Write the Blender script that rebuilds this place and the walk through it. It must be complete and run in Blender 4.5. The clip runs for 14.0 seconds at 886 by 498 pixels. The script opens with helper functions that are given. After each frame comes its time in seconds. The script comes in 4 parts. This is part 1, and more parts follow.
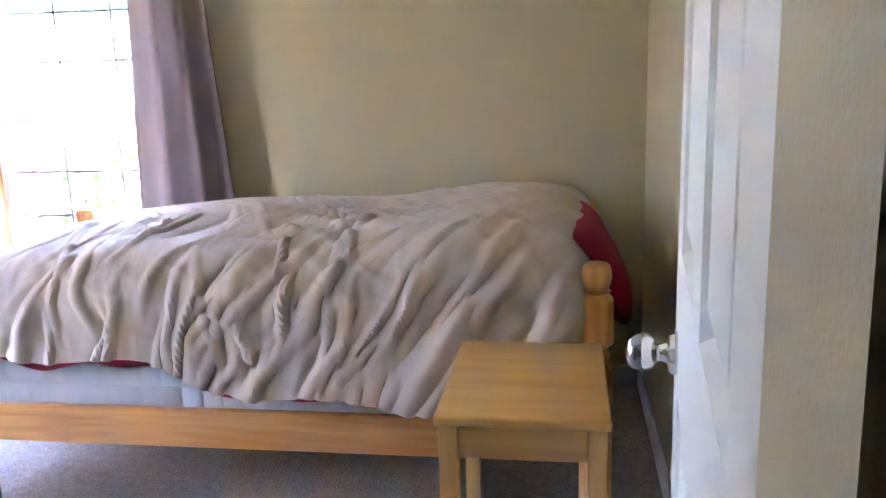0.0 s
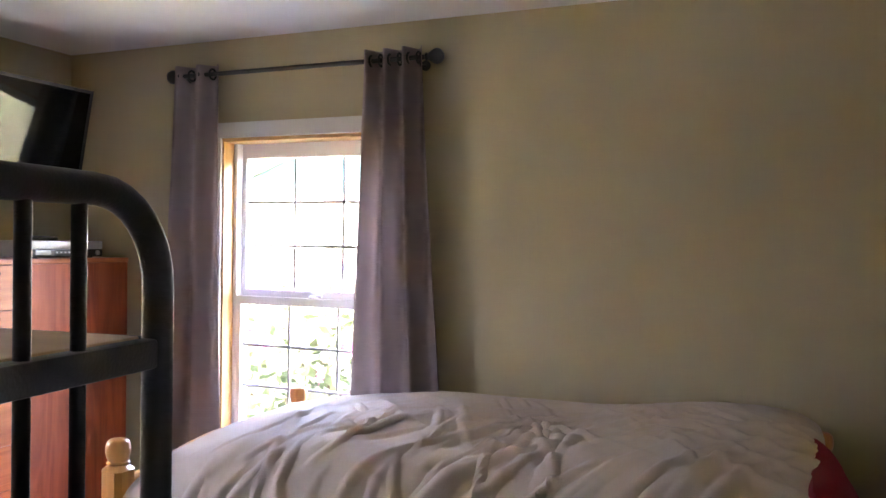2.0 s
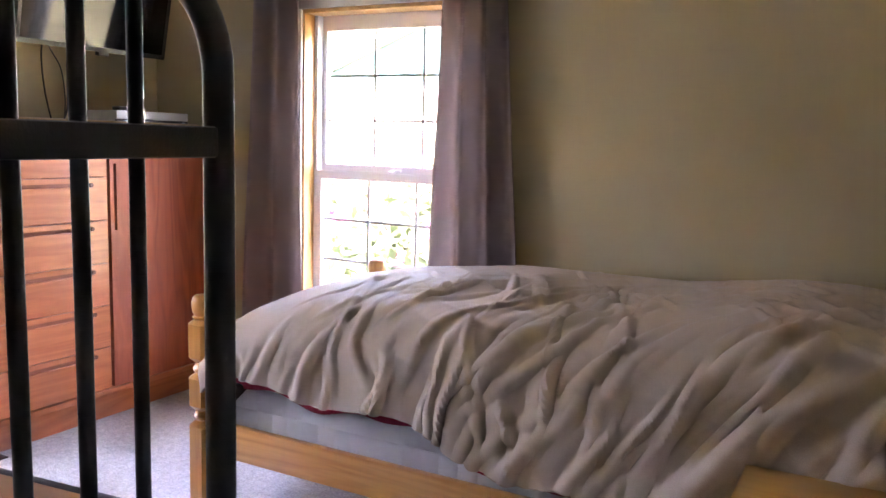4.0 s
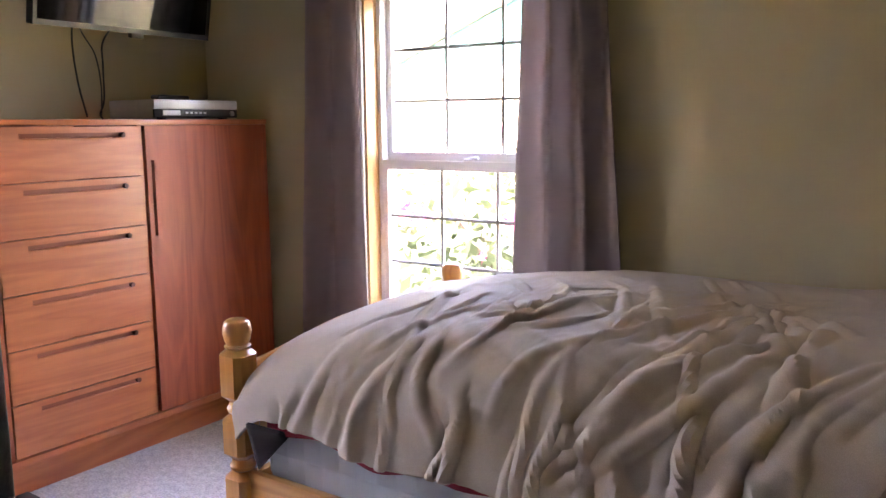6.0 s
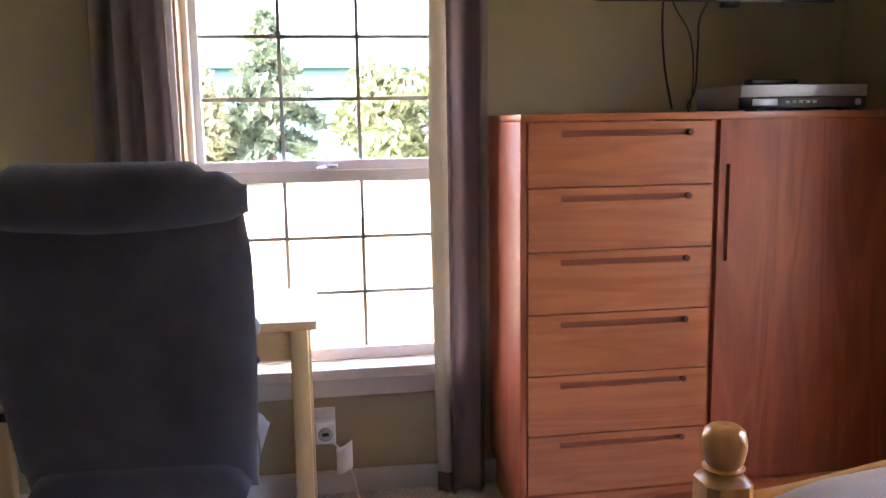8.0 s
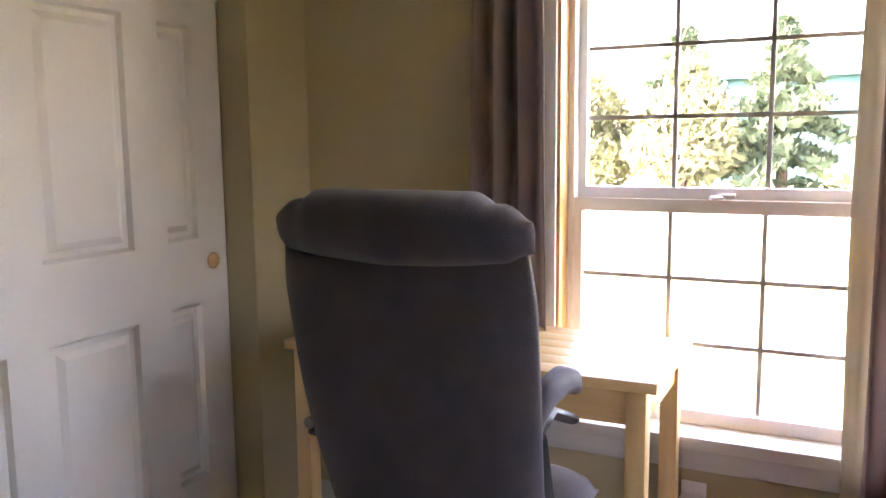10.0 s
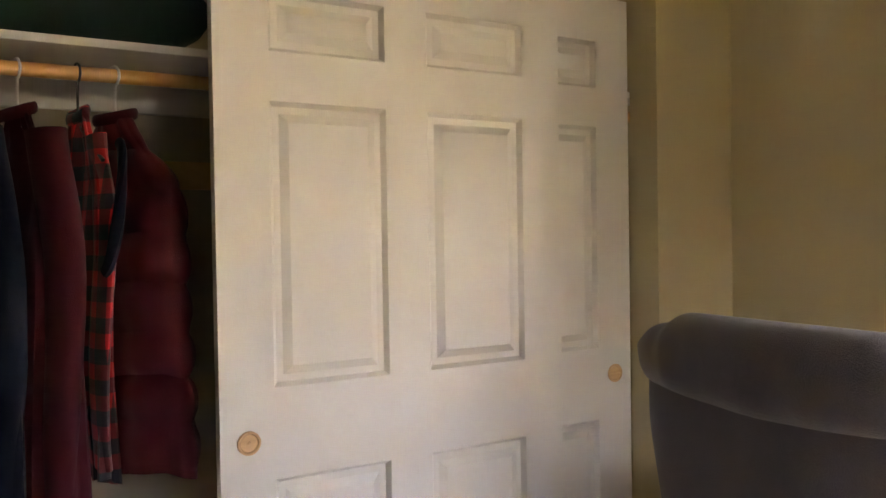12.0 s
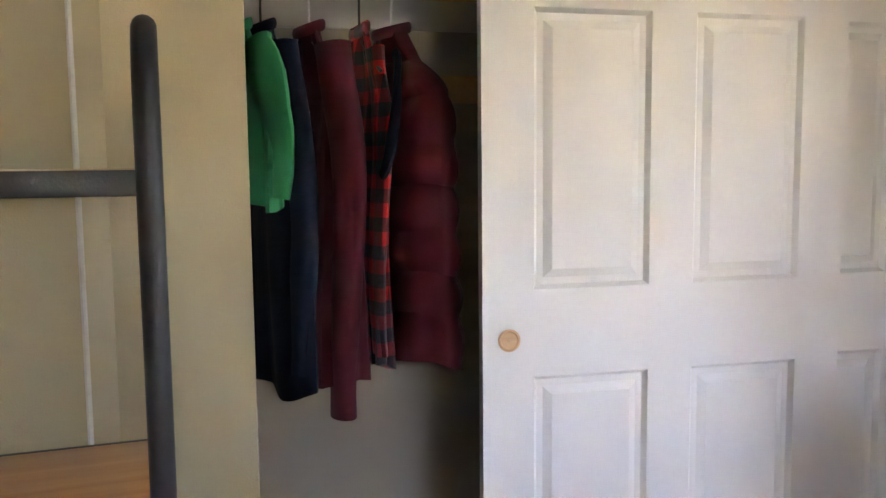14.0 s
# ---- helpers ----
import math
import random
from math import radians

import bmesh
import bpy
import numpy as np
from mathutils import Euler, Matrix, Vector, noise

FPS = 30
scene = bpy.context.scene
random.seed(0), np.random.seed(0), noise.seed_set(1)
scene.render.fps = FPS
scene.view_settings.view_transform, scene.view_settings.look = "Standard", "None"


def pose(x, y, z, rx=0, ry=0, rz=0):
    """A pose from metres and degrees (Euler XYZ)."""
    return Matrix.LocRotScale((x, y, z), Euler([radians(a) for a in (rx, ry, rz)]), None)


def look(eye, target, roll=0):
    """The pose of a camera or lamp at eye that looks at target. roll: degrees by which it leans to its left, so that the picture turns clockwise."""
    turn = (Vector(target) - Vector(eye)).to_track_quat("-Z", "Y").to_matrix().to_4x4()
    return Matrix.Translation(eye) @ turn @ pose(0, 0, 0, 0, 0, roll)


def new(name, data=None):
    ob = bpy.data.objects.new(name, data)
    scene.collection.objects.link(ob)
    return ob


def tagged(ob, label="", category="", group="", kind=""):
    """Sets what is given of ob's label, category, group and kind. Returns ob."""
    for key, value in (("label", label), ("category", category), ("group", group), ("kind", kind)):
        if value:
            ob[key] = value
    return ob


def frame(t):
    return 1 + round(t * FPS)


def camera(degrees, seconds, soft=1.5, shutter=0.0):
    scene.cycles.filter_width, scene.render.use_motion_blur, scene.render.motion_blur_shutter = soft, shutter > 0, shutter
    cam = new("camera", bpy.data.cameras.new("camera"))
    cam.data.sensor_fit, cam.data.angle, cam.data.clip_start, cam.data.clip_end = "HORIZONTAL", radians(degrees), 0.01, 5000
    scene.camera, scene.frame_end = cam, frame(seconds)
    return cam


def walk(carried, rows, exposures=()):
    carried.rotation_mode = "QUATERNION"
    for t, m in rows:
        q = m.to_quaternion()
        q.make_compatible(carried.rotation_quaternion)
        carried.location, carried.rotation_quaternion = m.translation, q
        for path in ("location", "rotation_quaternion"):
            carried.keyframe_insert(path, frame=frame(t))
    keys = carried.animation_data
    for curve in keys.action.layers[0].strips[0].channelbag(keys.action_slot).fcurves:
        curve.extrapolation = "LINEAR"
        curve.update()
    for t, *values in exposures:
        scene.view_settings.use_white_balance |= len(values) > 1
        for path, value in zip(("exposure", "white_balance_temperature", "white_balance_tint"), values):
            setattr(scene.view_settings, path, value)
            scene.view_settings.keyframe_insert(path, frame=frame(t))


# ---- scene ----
cam = camera(56.8, 14.0)
PATH = [
    (0, (0.129, 0.397, 1.264), (-0.169, 2.332, 0.854), -1.7),
    (0.5, (0.086, 0.398, 1.32), (-0.398, 2.316, 1.027), -1.2),
    (1, (0.074, 0.41, 1.351), (-0.518, 2.311, 1.161), -0.3),
    (1.5, (0.081, 0.449, 1.396), (-0.595, 2.329, 1.307), 0.2),
    (2, (0.094, 0.479, 1.413), (-0.683, 2.322, 1.394), 0.8),
    (2.5, (0.104, 0.479, 1.411), (-0.771, 2.277, 1.408), 1.5),
    (3, (0.097, 0.489, 1.384), (-0.839, 2.255, 1.337), 1.5),
    (3.5, (0.112, 0.488, 1.339), (-0.833, 2.243, 1.166), 1.5),
    (3.7, (0.112, 0.496, 1.318), (-0.828, 2.246, 1.084), 1.6),
    (5.8, (-0.171, 0.937, 1.263), (-1.195, 2.628, 0.959), -0.1),
    (6, (-0.177, 1.018, 1.285), (-1.3, 2.645, 0.983), -0.5),
    (6.5, (-0.275, 1.221, 1.273), (-1.714, 2.577, 0.975), -1.3),
    (7, (-0.405, 1.411, 1.283), (-2.022, 2.55, 0.988), -1.6),
    (7.5, (-0.493, 1.6, 1.289), (-2.333, 2.326, 0.989), -1.1),
    (8, (-0.596, 1.79, 1.292), (-2.552, 2.08, 0.987), -0.9),
    (8.2, (-0.653, 1.834, 1.294), (-2.622, 1.997, 0.985), -0.9),
    (10.3, (-1.051, 2.152, 1.321), (-2.742, 1.111, 1.086), -0.8),
    (10.5, (-1.094, 2.135, 1.326), (-2.717, 0.987, 1.111), -1.0),
    (11, (-1.185, 2.108, 1.335), (-2.556, 0.662, 1.165), -1.4),
    (11.5, (-1.285, 2.128, 1.359), (-2.457, 0.51, 1.267), -1.4),
    (12, (-1.328, 2.149, 1.36), (-2.347, 0.429, 1.324), -0.9),
    (12.5, (-1.344, 2.167, 1.358), (-2.227, 0.374, 1.307), -0.3),
    (13, (-1.355, 2.175, 1.352), (-2.105, 0.324, 1.248), 0.0),
    (13.5, (-1.346, 2.168, 1.334), (-1.959, 0.272, 1.159), -0.2),
    (14, (-1.307, 2.167, 1.302), (-1.751, 0.227, 1.108), -0.6),
]
walk(cam, [(t, look(eye, target, roll)) for t, eye, target, roll in PATH], ((0, 7.88, 5950, 29), (0.5, 7.1, 6100, 29), (1, 6.95, 6300, 29), (2, 6.9, 6500, 32), (2.5, 7.05, 6550, 32), (3, 6.72, 6700, 33), (3.5, 6.86, 6800, 36), (6, 6.6, 7000, 34), (7, 6.2, 6700, 31), (8, 5.88, 7000, 34), (10.3, 6.1, 7800, 31), (11, 6.35, 8200, 29), (11.5, 6.22, 9000, 28), (12.3, 6.22, 8700, 32), (13, 6.3, 7900, 29), (13.5, 6.45, 7600, 30), (14, 6.68, 7150, 29)))

# ---------------------------------------------------------------- light
world = bpy.data.worlds.new("sky")
scene.world = world
world.use_nodes = True
wn = world.node_tree.nodes
sky = wn.new("ShaderNodeTexSky")
sky.sky_type = "NISHITA"
sky.sun_disc = False
sky.sun_elevation = radians(52)
sky.sun_rotation = radians(150)
sky.air_density = 1.0
sky.dust_density = 5.0
wn["Background"].inputs[1].default_value = 0.15
world.node_tree.links.new(sky.outputs[0], wn["Background"].inputs[0])

sun_data = bpy.data.lights.new("sun", "SUN")
sun_data.energy = 0.6
sun_data.angle = radians(12.0)
sun_data.color = (1.0, 0.95, 0.86)
sun = new("sun", sun_data)
sun.matrix_world = look((0, 0, 30), (-0.62 * 18, 1.0 * 18, 30 - 26))


# ---------------------------------------------------------------- materials
def mat(name, color, rough=0.6, color2=None, scale=6.0, bump=0.0, bump_scale=80.0, metal=0.0, stretch=(1, 1, 1), coat=0.0,
        fine=0.0, sheen=0.0):
    """Two scales of variation: a broad mottling between two colours and a fine grain in the relief."""
    m = bpy.data.materials.new(name)
    m.use_nodes = True
    n, l = m.node_tree.nodes, m.node_tree.links
    b = n["Principled BSDF"]
    b.inputs["Roughness"].default_value = rough
    b.inputs["Metallic"].default_value = metal
    b.inputs["Coat Weight"].default_value = coat
    b.inputs["Sheen Weight"].default_value = sheen
    co = n.new("ShaderNodeTexCoord")
    mp = n.new("ShaderNodeMapping")
    mp.inputs["Scale"].default_value = stretch
    l.new(co.outputs["Object"], mp.inputs[0])
    nz = n.new("ShaderNodeTexNoise")
    nz.inputs["Scale"].default_value = scale
    nz.inputs["Detail"].default_value = 6
    l.new(mp.outputs[0], nz.inputs[0])
    rp = n.new("ShaderNodeValToRGB")
    c2 = color2 or tuple(c * 0.86 for c in color)
    rp.color_ramp.elements[0].position = 0.32
    rp.color_ramp.elements[1].position = 0.68
    rp.color_ramp.elements[0].color = (*c2, 1)
    rp.color_ramp.elements[1].color = (*color, 1)
    l.new(nz.outputs[0], rp.inputs[0])
    out = rp.outputs[0]
    f = n.new("ShaderNodeTexNoise")
    f.inputs["Scale"].default_value = bump_scale
    f.inputs["Detail"].default_value = 4
    l.new(mp.outputs[0], f.inputs[0])
    if fine:
        mx = n.new("ShaderNodeMix")
        mx.data_type = "RGBA"
        mx.blend_type = "MULTIPLY"
        mx.inputs[0].default_value = fine
        l.new(out, mx.inputs[6])
        r2 = n.new("ShaderNodeValToRGB")
        r2.color_ramp.elements[0].position, r2.color_ramp.elements[1].position = 0.35, 0.65
        r2.color_ramp.elements[0].color = (0.35, 0.35, 0.35, 1)
        l.new(f.outputs[0], r2.inputs[0])
        l.new(r2.outputs[0], mx.inputs[7])
        out = mx.outputs[2]
    l.new(out, b.inputs["Base Color"])
    if bump:
        bp = n.new("ShaderNodeBump")
        bp.inputs["Strength"].default_value = bump
        bp.inputs["Distance"].default_value = 0.004
        l.new(f.outputs[0], bp.inputs["Height"])
        l.new(bp.outputs[0], b.inputs["Normal"])
    return m


def wood(name, light, dark, axis="x", rough=0.35, coat=0.3, ring=9.0):
    """Boards with the grain along one axis: stretched noise and wavering rings."""
    m = bpy.data.materials.new(name)
    m.use_nodes = True
    n, l = m.node_tree.nodes, m.node_tree.links
    b = n["Principled BSDF"]
    b.inputs["Roughness"].default_value = rough
    b.inputs["Coat Weight"].default_value = coat
    b.inputs["Coat Roughness"].default_value = 0.18
    co = n.new("ShaderNodeTexCoord")
    oi = n.new("ShaderNodeObjectInfo")
    ad = n.new("ShaderNodeVectorMath")
    ml = n.new("ShaderNodeMath")
    ml.operation = "MULTIPLY"
    ml.inputs[1].default_value = 13.0
    l.new(oi.outputs["Random"], ml.inputs[0])
    l.new(co.outputs["Object"], ad.inputs[0])
    l.new(ml.outputs[0], ad.inputs[1])
    mp = n.new("ShaderNodeMapping")
    mp.inputs["Scale"].default_value = tuple(0.09 if a == axis else 1.0 for a in "xyz")
    l.new(ad.outputs[0], mp.inputs[0])
    big = n.new("ShaderNodeTexNoise")
    big.inputs["Scale"].default_value = ring
    big.inputs["Detail"].default_value = 3
    big.inputs["Distortion"].default_value = 0.6
    l.new(mp.outputs[0], big.inputs[0])
    fine = n.new("ShaderNodeTexNoise")
    fine.inputs["Scale"].default_value = 95
    fine.inputs["Detail"].default_value = 5
    l.new(mp.outputs[0], fine.inputs[0])
    wv = n.new("ShaderNodeMath")
    wv.operation = "PINGPONG"
    wv.inputs[1].default_value = 0.09
    l.new(big.outputs[0], wv.inputs[0])
    s = n.new("ShaderNodeMath")
    s.operation = "MULTIPLY_ADD"
    s.inputs[1].default_value = 6.0
    l.new(wv.outputs[0], s.inputs[0])
    f2 = n.new("ShaderNodeMath")
    f2.operation = "MULTIPLY"
    f2.inputs[1].default_value = 0.55
    l.new(fine.outputs[0], f2.inputs[0])
    l.new(f2.outputs[0], s.inputs[2])
    rp = n.new("ShaderNodeValToRGB")
    rp.color_ramp.elements[0].position, rp.color_ramp.elements[1].position = 0.2, 0.8
    rp.color_ramp.elements[0].color, rp.color_ramp.elements[1].color = (*dark, 1), (*light, 1)
    l.new(s.outputs[0], rp.inputs[0])
    l.new(rp.outputs[0], b.inputs["Base Color"])
    bp = n.new("ShaderNodeBump")
    bp.inputs["Strength"].default_value = 0.12
    bp.inputs["Distance"].default_value = 0.002
    l.new(fine.outputs[0], bp.inputs["Height"])
    l.new(bp.outputs[0], b.inputs["Normal"])
    return m


def cloth(name, color, color2, weave=420.0, rough=0.85, bump=0.35, sheen=0.04):
    m = mat(name, color, rough, color2, 5.0, bump, weave, fine=0.25, sheen=sheen)
    m.node_tree.nodes["Principled BSDF"].inputs["Specular IOR Level"].default_value = 0.12
    return m


def plaid(name):
    """Red and black buffalo check: two crossed square waves."""
    m = mat(name, (0.5, 0.012, 0.012), 0.9, (0.42, 0.01, 0.01), 8.0, 0.3, 300.0, sheen=0.2)
    n, l = m.node_tree.nodes, m.node_tree.links
    b = n["Principled BSDF"]
    co = n.new("ShaderNodeTexCoord")
    sp = n.new("ShaderNodeSeparateXYZ")
    l.new(co.outputs["Object"], sp.inputs[0])
    sums = []
    for k, axis in enumerate("YZ"):
        p = n.new("ShaderNodeMath")
        p.operation = "PINGPONG"
        p.inputs[1].default_value = 0.034
        l.new(sp.outputs[axis], p.inputs[0])
        g = n.new("ShaderNodeMath")
        g.operation = "GREATER_THAN"
        g.inputs[1].default_value = 0.017
        l.new(p.outputs[0], g.inputs[0])
        sums.append(g)
    a = n.new("ShaderNodeMath")
    a.operation = "ADD"
    l.new(sums[0].outputs[0], a.inputs[0])
    l.new(sums[1].outputs[0], a.inputs[1])
    h = n.new("ShaderNodeMath")
    h.operation = "MULTIPLY"
    h.inputs[1].default_value = 0.5
    l.new(a.outputs[0], h.inputs[0])
    rp = n.new("ShaderNodeValToRGB")
    rp.color_ramp.interpolation = "CONSTANT"
    rp.color_ramp.elements[0].color = (0.55, 0.012, 0.014, 1)
    rp.color_ramp.elements[1].position = 0.75
    rp.color_ramp.elements[1].color = (0.008, 0.008, 0.012, 1)
    e = rp.color_ramp.elements.new(0.25)
    e.color = (0.13, 0.008, 0.012, 1)
    l.new(h.outputs[0], rp.inputs[0])
    l.new(rp.outputs[0], b.inputs["Base Color"])
    return m


def glass(name):
    m = bpy.data.materials.new(name)
    m.use_nodes = True
    b = m.node_tree.nodes["Principled BSDF"]
    b.inputs["Transmission Weight"].default_value = 1.0
    b.inputs["Roughness"].default_value = 0.0
    b.inputs["IOR"].default_value = 1.05
    return m


M_WALL = mat("wall_paint", (0.46, 0.383, 0.23), 0.72, (0.435, 0.36, 0.214), 2.0, 0.25, 260.0)
M_CEIL = mat("ceiling_paint", (0.8, 0.8, 0.79), 0.9, (0.76, 0.76, 0.75), 3.0, 0.5, 160.0)
M_WHITE = mat("white_paint", (0.62, 0.60, 0.555), 0.45, (0.59, 0.57, 0.525), 4.0, 0.08, 200.0)
M_VINYL = mat("white_vinyl", (0.88, 0.88, 0.88), 0.35, (0.85, 0.85, 0.85), 4.0)
M_CARPET = mat("carpet_pile", (0.72, 0.70, 0.665), 0.95, (0.52, 0.505, 0.48), 34.0, 1.0, 130.0, fine=0.6, sheen=0.2)
M_TEAK_H = wood("teak_drawer", (0.53, 0.165, 0.055), (0.41, 0.112, 0.036), "y", 0.38, 0.25, 9.0)
M_TEAK_V = wood("teak_door", (0.42, 0.098, 0.034), (0.29, 0.062, 0.022), "z", 0.5, 0.06, 8.0)
# the same teak darkened: shade inside grooves, holes and slots, put into the colour
M_TEAK_GROOVE_SHADE = mat("teak_groove_shade", (0.27, 0.075, 0.028), 0.6)
M_TEAK_SHADE = mat("teak_recess_shade", (0.14, 0.035, 0.014), 0.6)
M_PINE_X = wood("pine_x", (0.66, 0.3, 0.075), (0.52, 0.2, 0.04), "x", 0.3, 0.5)
M_PINE_Y = wood("pine_y", (0.66, 0.3, 0.075), (0.52, 0.2, 0.04), "y", 0.3, 0.5)
M_PINE_Z = wood("pine_z", (0.64, 0.29, 0.07), (0.5, 0.19, 0.04), "z", 0.28, 0.5)
M_STOOL = wood("stool_pine", (0.62, 0.32, 0.08), (0.52, 0.24, 0.055), "x", 0.32, 0.4, 6.0)
M_STOOL_Z = wood("stool_leg_pine", (0.66, 0.37, 0.12), (0.56, 0.29, 0.085), "z", 0.35, 0.3, 6.0)
M_JAMB = wood("jamb_pine", (0.72, 0.42, 0.17), (0.6, 0.32, 0.11), "z", 0.4, 0.3, 5.0)
M_DESK_Y = wood("desk_pine", (0.74, 0.5, 0.24), (0.64, 0.4, 0.17), "y", 0.35, 0.3, 5.0)
M_DESK_Z = wood("desk_leg_pine", (0.74, 0.5, 0.24), (0.64, 0.4, 0.17), "z", 0.4, 0.2, 5.0)
M_SHELFB = wood("shelf_board", (0.62, 0.4, 0.22), (0.52, 0.32, 0.16), "x", 0.4, 0.2, 5.0)
M_SHELFO = wood("counter_board", (0.62, 0.3, 0.12), (0.52, 0.22, 0.075), "x", 0.35, 0.3, 5.0)
M_BLACKM = mat("black_metal", (0.009, 0.009, 0.011), 0.42, (0.014, 0.014, 0.016), 12.0, 0.15, 240.0)
M_BLACKP = mat("black_plastic", (0.015, 0.015, 0.016), 0.38, (0.02, 0.02, 0.02), 9.0)
M_RODM = mat("rod_metal", (0.02, 0.018, 0.017), 0.4, (0.03, 0.026, 0.024), 20.0)
M_CHROME = mat("satin_chrome", (0.75, 0.74, 0.72), 0.16, (0.68, 0.67, 0.65), 30.0, metal=1.0)
M_SILVER = mat("silver_plastic", (0.42, 0.43, 0.44), 0.35, (0.38, 0.39, 0.4), 30.0, metal=0.4)
M_SCREEN = mat("screen_glass", (0.006, 0.007, 0.008), 0.06, (0.008, 0.008, 0.009), 2.0)
M_SCREEN.node_tree.nodes["Principled BSDF"].inputs["Specular IOR Level"].default_value = 0.3
M_CURTAIN = cloth("mauve_curtain", (0.30, 0.235, 0.222), (0.26, 0.20, 0.19), 500.0, 0.62, 0.2)
M_LINING = cloth("cream_lining", (0.62, 0.56, 0.44), (0.56, 0.5, 0.39), 500.0)
M_HEM = cloth("curtain_hem", (0.2, 0.15, 0.14), (0.17, 0.13, 0.12), 500.0)
M_BLANKET = cloth("taupe_sateen", (0.57, 0.455, 0.36), (0.535, 0.425, 0.335), 600.0, 0.68, 0.12, 0.1)
wr = M_BLANKET.node_tree
wr_n = wr.nodes.new("ShaderNodeTexNoise")
wr_n.noise_type = "RIDGED_MULTIFRACTAL"
wr_n.inputs["Scale"].default_value = 7.0
wr_n.inputs["Detail"].default_value = 3.0
wr_n.inputs["Distortion"].default_value = 0.8
wr_m = wr.nodes.new("ShaderNodeMapping")
wr_m.inputs["Rotation"].default_value = (0.3, 0.2, 0.7)
wr_m.inputs["Scale"].default_value = (1.5, 0.55, 0.7)
wr_c = wr.nodes.new("ShaderNodeTexCoord")
wr.links.new(wr_c.outputs["Object"], wr_m.inputs[0])
wr.links.new(wr_m.outputs[0], wr_n.inputs[0])
wr_b = wr.nodes.new("ShaderNodeBump")
wr_b.inputs["Strength"].default_value = 0.3
wr_b.inputs["Distance"].default_value = 0.012
wr.links.new(wr_n.outputs[0], wr_b.inputs["Height"])
wr.links.new(wr.nodes["Bump"].outputs[0], wr_b.inputs["Normal"])
wr.links.new(wr_b.outputs[0], wr.nodes["Principled BSDF"].inputs["Normal"])
M_UNDER = cloth("brown_backing", (0.06, 0.045, 0.045), (0.05, 0.04, 0.04), 500.0)
M_RED = cloth("crimson_sheet", (0.3, 0.012, 0.03), (0.25, 0.01, 0.024), 500.0)
M_MATTRESS = cloth("mattress_ticking", (0.72, 0.72, 0.73), (0.66, 0.66, 0.68), 700.0, 0.8, 0.3)
M_CHAIR = mat("charcoal_velour", (0.075, 0.062, 0.07), 0.85, (0.055, 0.046, 0.054), 14.0, 0.5, 480.0, fine=0.4, sheen=0.22)
M_GREEN = cloth("green_jersey", (0.02, 0.27, 0.11), (0.018, 0.23, 0.095))
M_NAVY = cloth("navy_cotton", (0.004, 0.007, 0.018), (0.003, 0.005, 0.013))
M_MAROON = cloth("maroon_cotton", (0.075, 0.008, 0.014), (0.055, 0.006, 0.01))
M_PUFF = cloth("maroon_nylon", (0.085, 0.009, 0.015), (0.06, 0.007, 0.011), 300.0, 0.5, 0.15)
M_PLAID = plaid("buffalo_check")
M_BAG = cloth("dark_green_canvas", (0.012, 0.04, 0.03), (0.01, 0.03, 0.022))
M_PULL = wood("pull_wood", (0.6, 0.36, 0.18), (0.5, 0.28, 0.13), "x", 0.4, 0.2, 30.0)
M_CLOSETW = mat("closet_wall", (0.46, 0.40, 0.31), 0.85, (0.43, 0.37, 0.285), 3.0, 0.2, 200.0)
M_WIRE = mat("white_plastic", (0.78, 0.77, 0.75), 0.4)
M_FRAME = mat("blue_grey_frame", (0.16, 0.22, 0.24), 0.5, (0.12, 0.17, 0.19), 20.0)
M_PIC = mat("dark_print", (0.06, 0.03, 0.025), 0.6, (0.02, 0.015, 0.015), 9.0)
M_GLASS = glass("window_glass")
M_GRASS = mat("lawn", (0.13, 0.16, 0.06), 0.9, (0.2, 0.19, 0.09), 0.35, 0.6, 8.0, fine=0.4)
M_GRAVEL = mat("pale_gravel", (0.5, 0.48, 0.44), 0.9, (0.4, 0.38, 0.35), 1.5, 0.6, 30.0, fine=0.3)
M_LEAF = mat("leaf", (0.12, 0.16, 0.075), 0.55, (0.075, 0.105, 0.05), 1.2)
M_CONIFER = mat("conifer_needles", (0.10, 0.15, 0.09), 0.6, (0.06, 0.095, 0.06), 1.0)
M_PALELEAF = mat("pale_leaf", (0.2, 0.22, 0.12), 0.55, (0.13, 0.15, 0.085), 1.2)
M_PETAL = mat("pink_petal", (0.62, 0.13, 0.3), 0.6, (0.5, 0.1, 0.25), 8.0)
M_BARK = mat("bark", (0.1, 0.07, 0.05), 0.9, (0.06, 0.045, 0.035), 14.0, 0.8, 40.0)
M_TEAL = mat("teal_siding", (0.03, 0.115, 0.125), 0.6, (0.025, 0.095, 0.105), 1.0, 0.2, 30.0)
M_HOUSEW = mat("pale_siding", (0.62, 0.66, 0.62), 0.6, (0.56, 0.6, 0.57), 1.0, 0.1, 20.0)
M_TEALROOF = mat("teal_roof", (0.12, 0.3, 0.28), 0.5, (0.1, 0.26, 0.25), 1.0, 0.2, 20.0)
M_DARKOPEN = mat("dark_door", (0.03, 0.035, 0.04), 0.6)
M_EXT = mat("outer_siding", (0.55, 0.53, 0.48), 0.7, (0.5, 0.48, 0.44), 2.0)


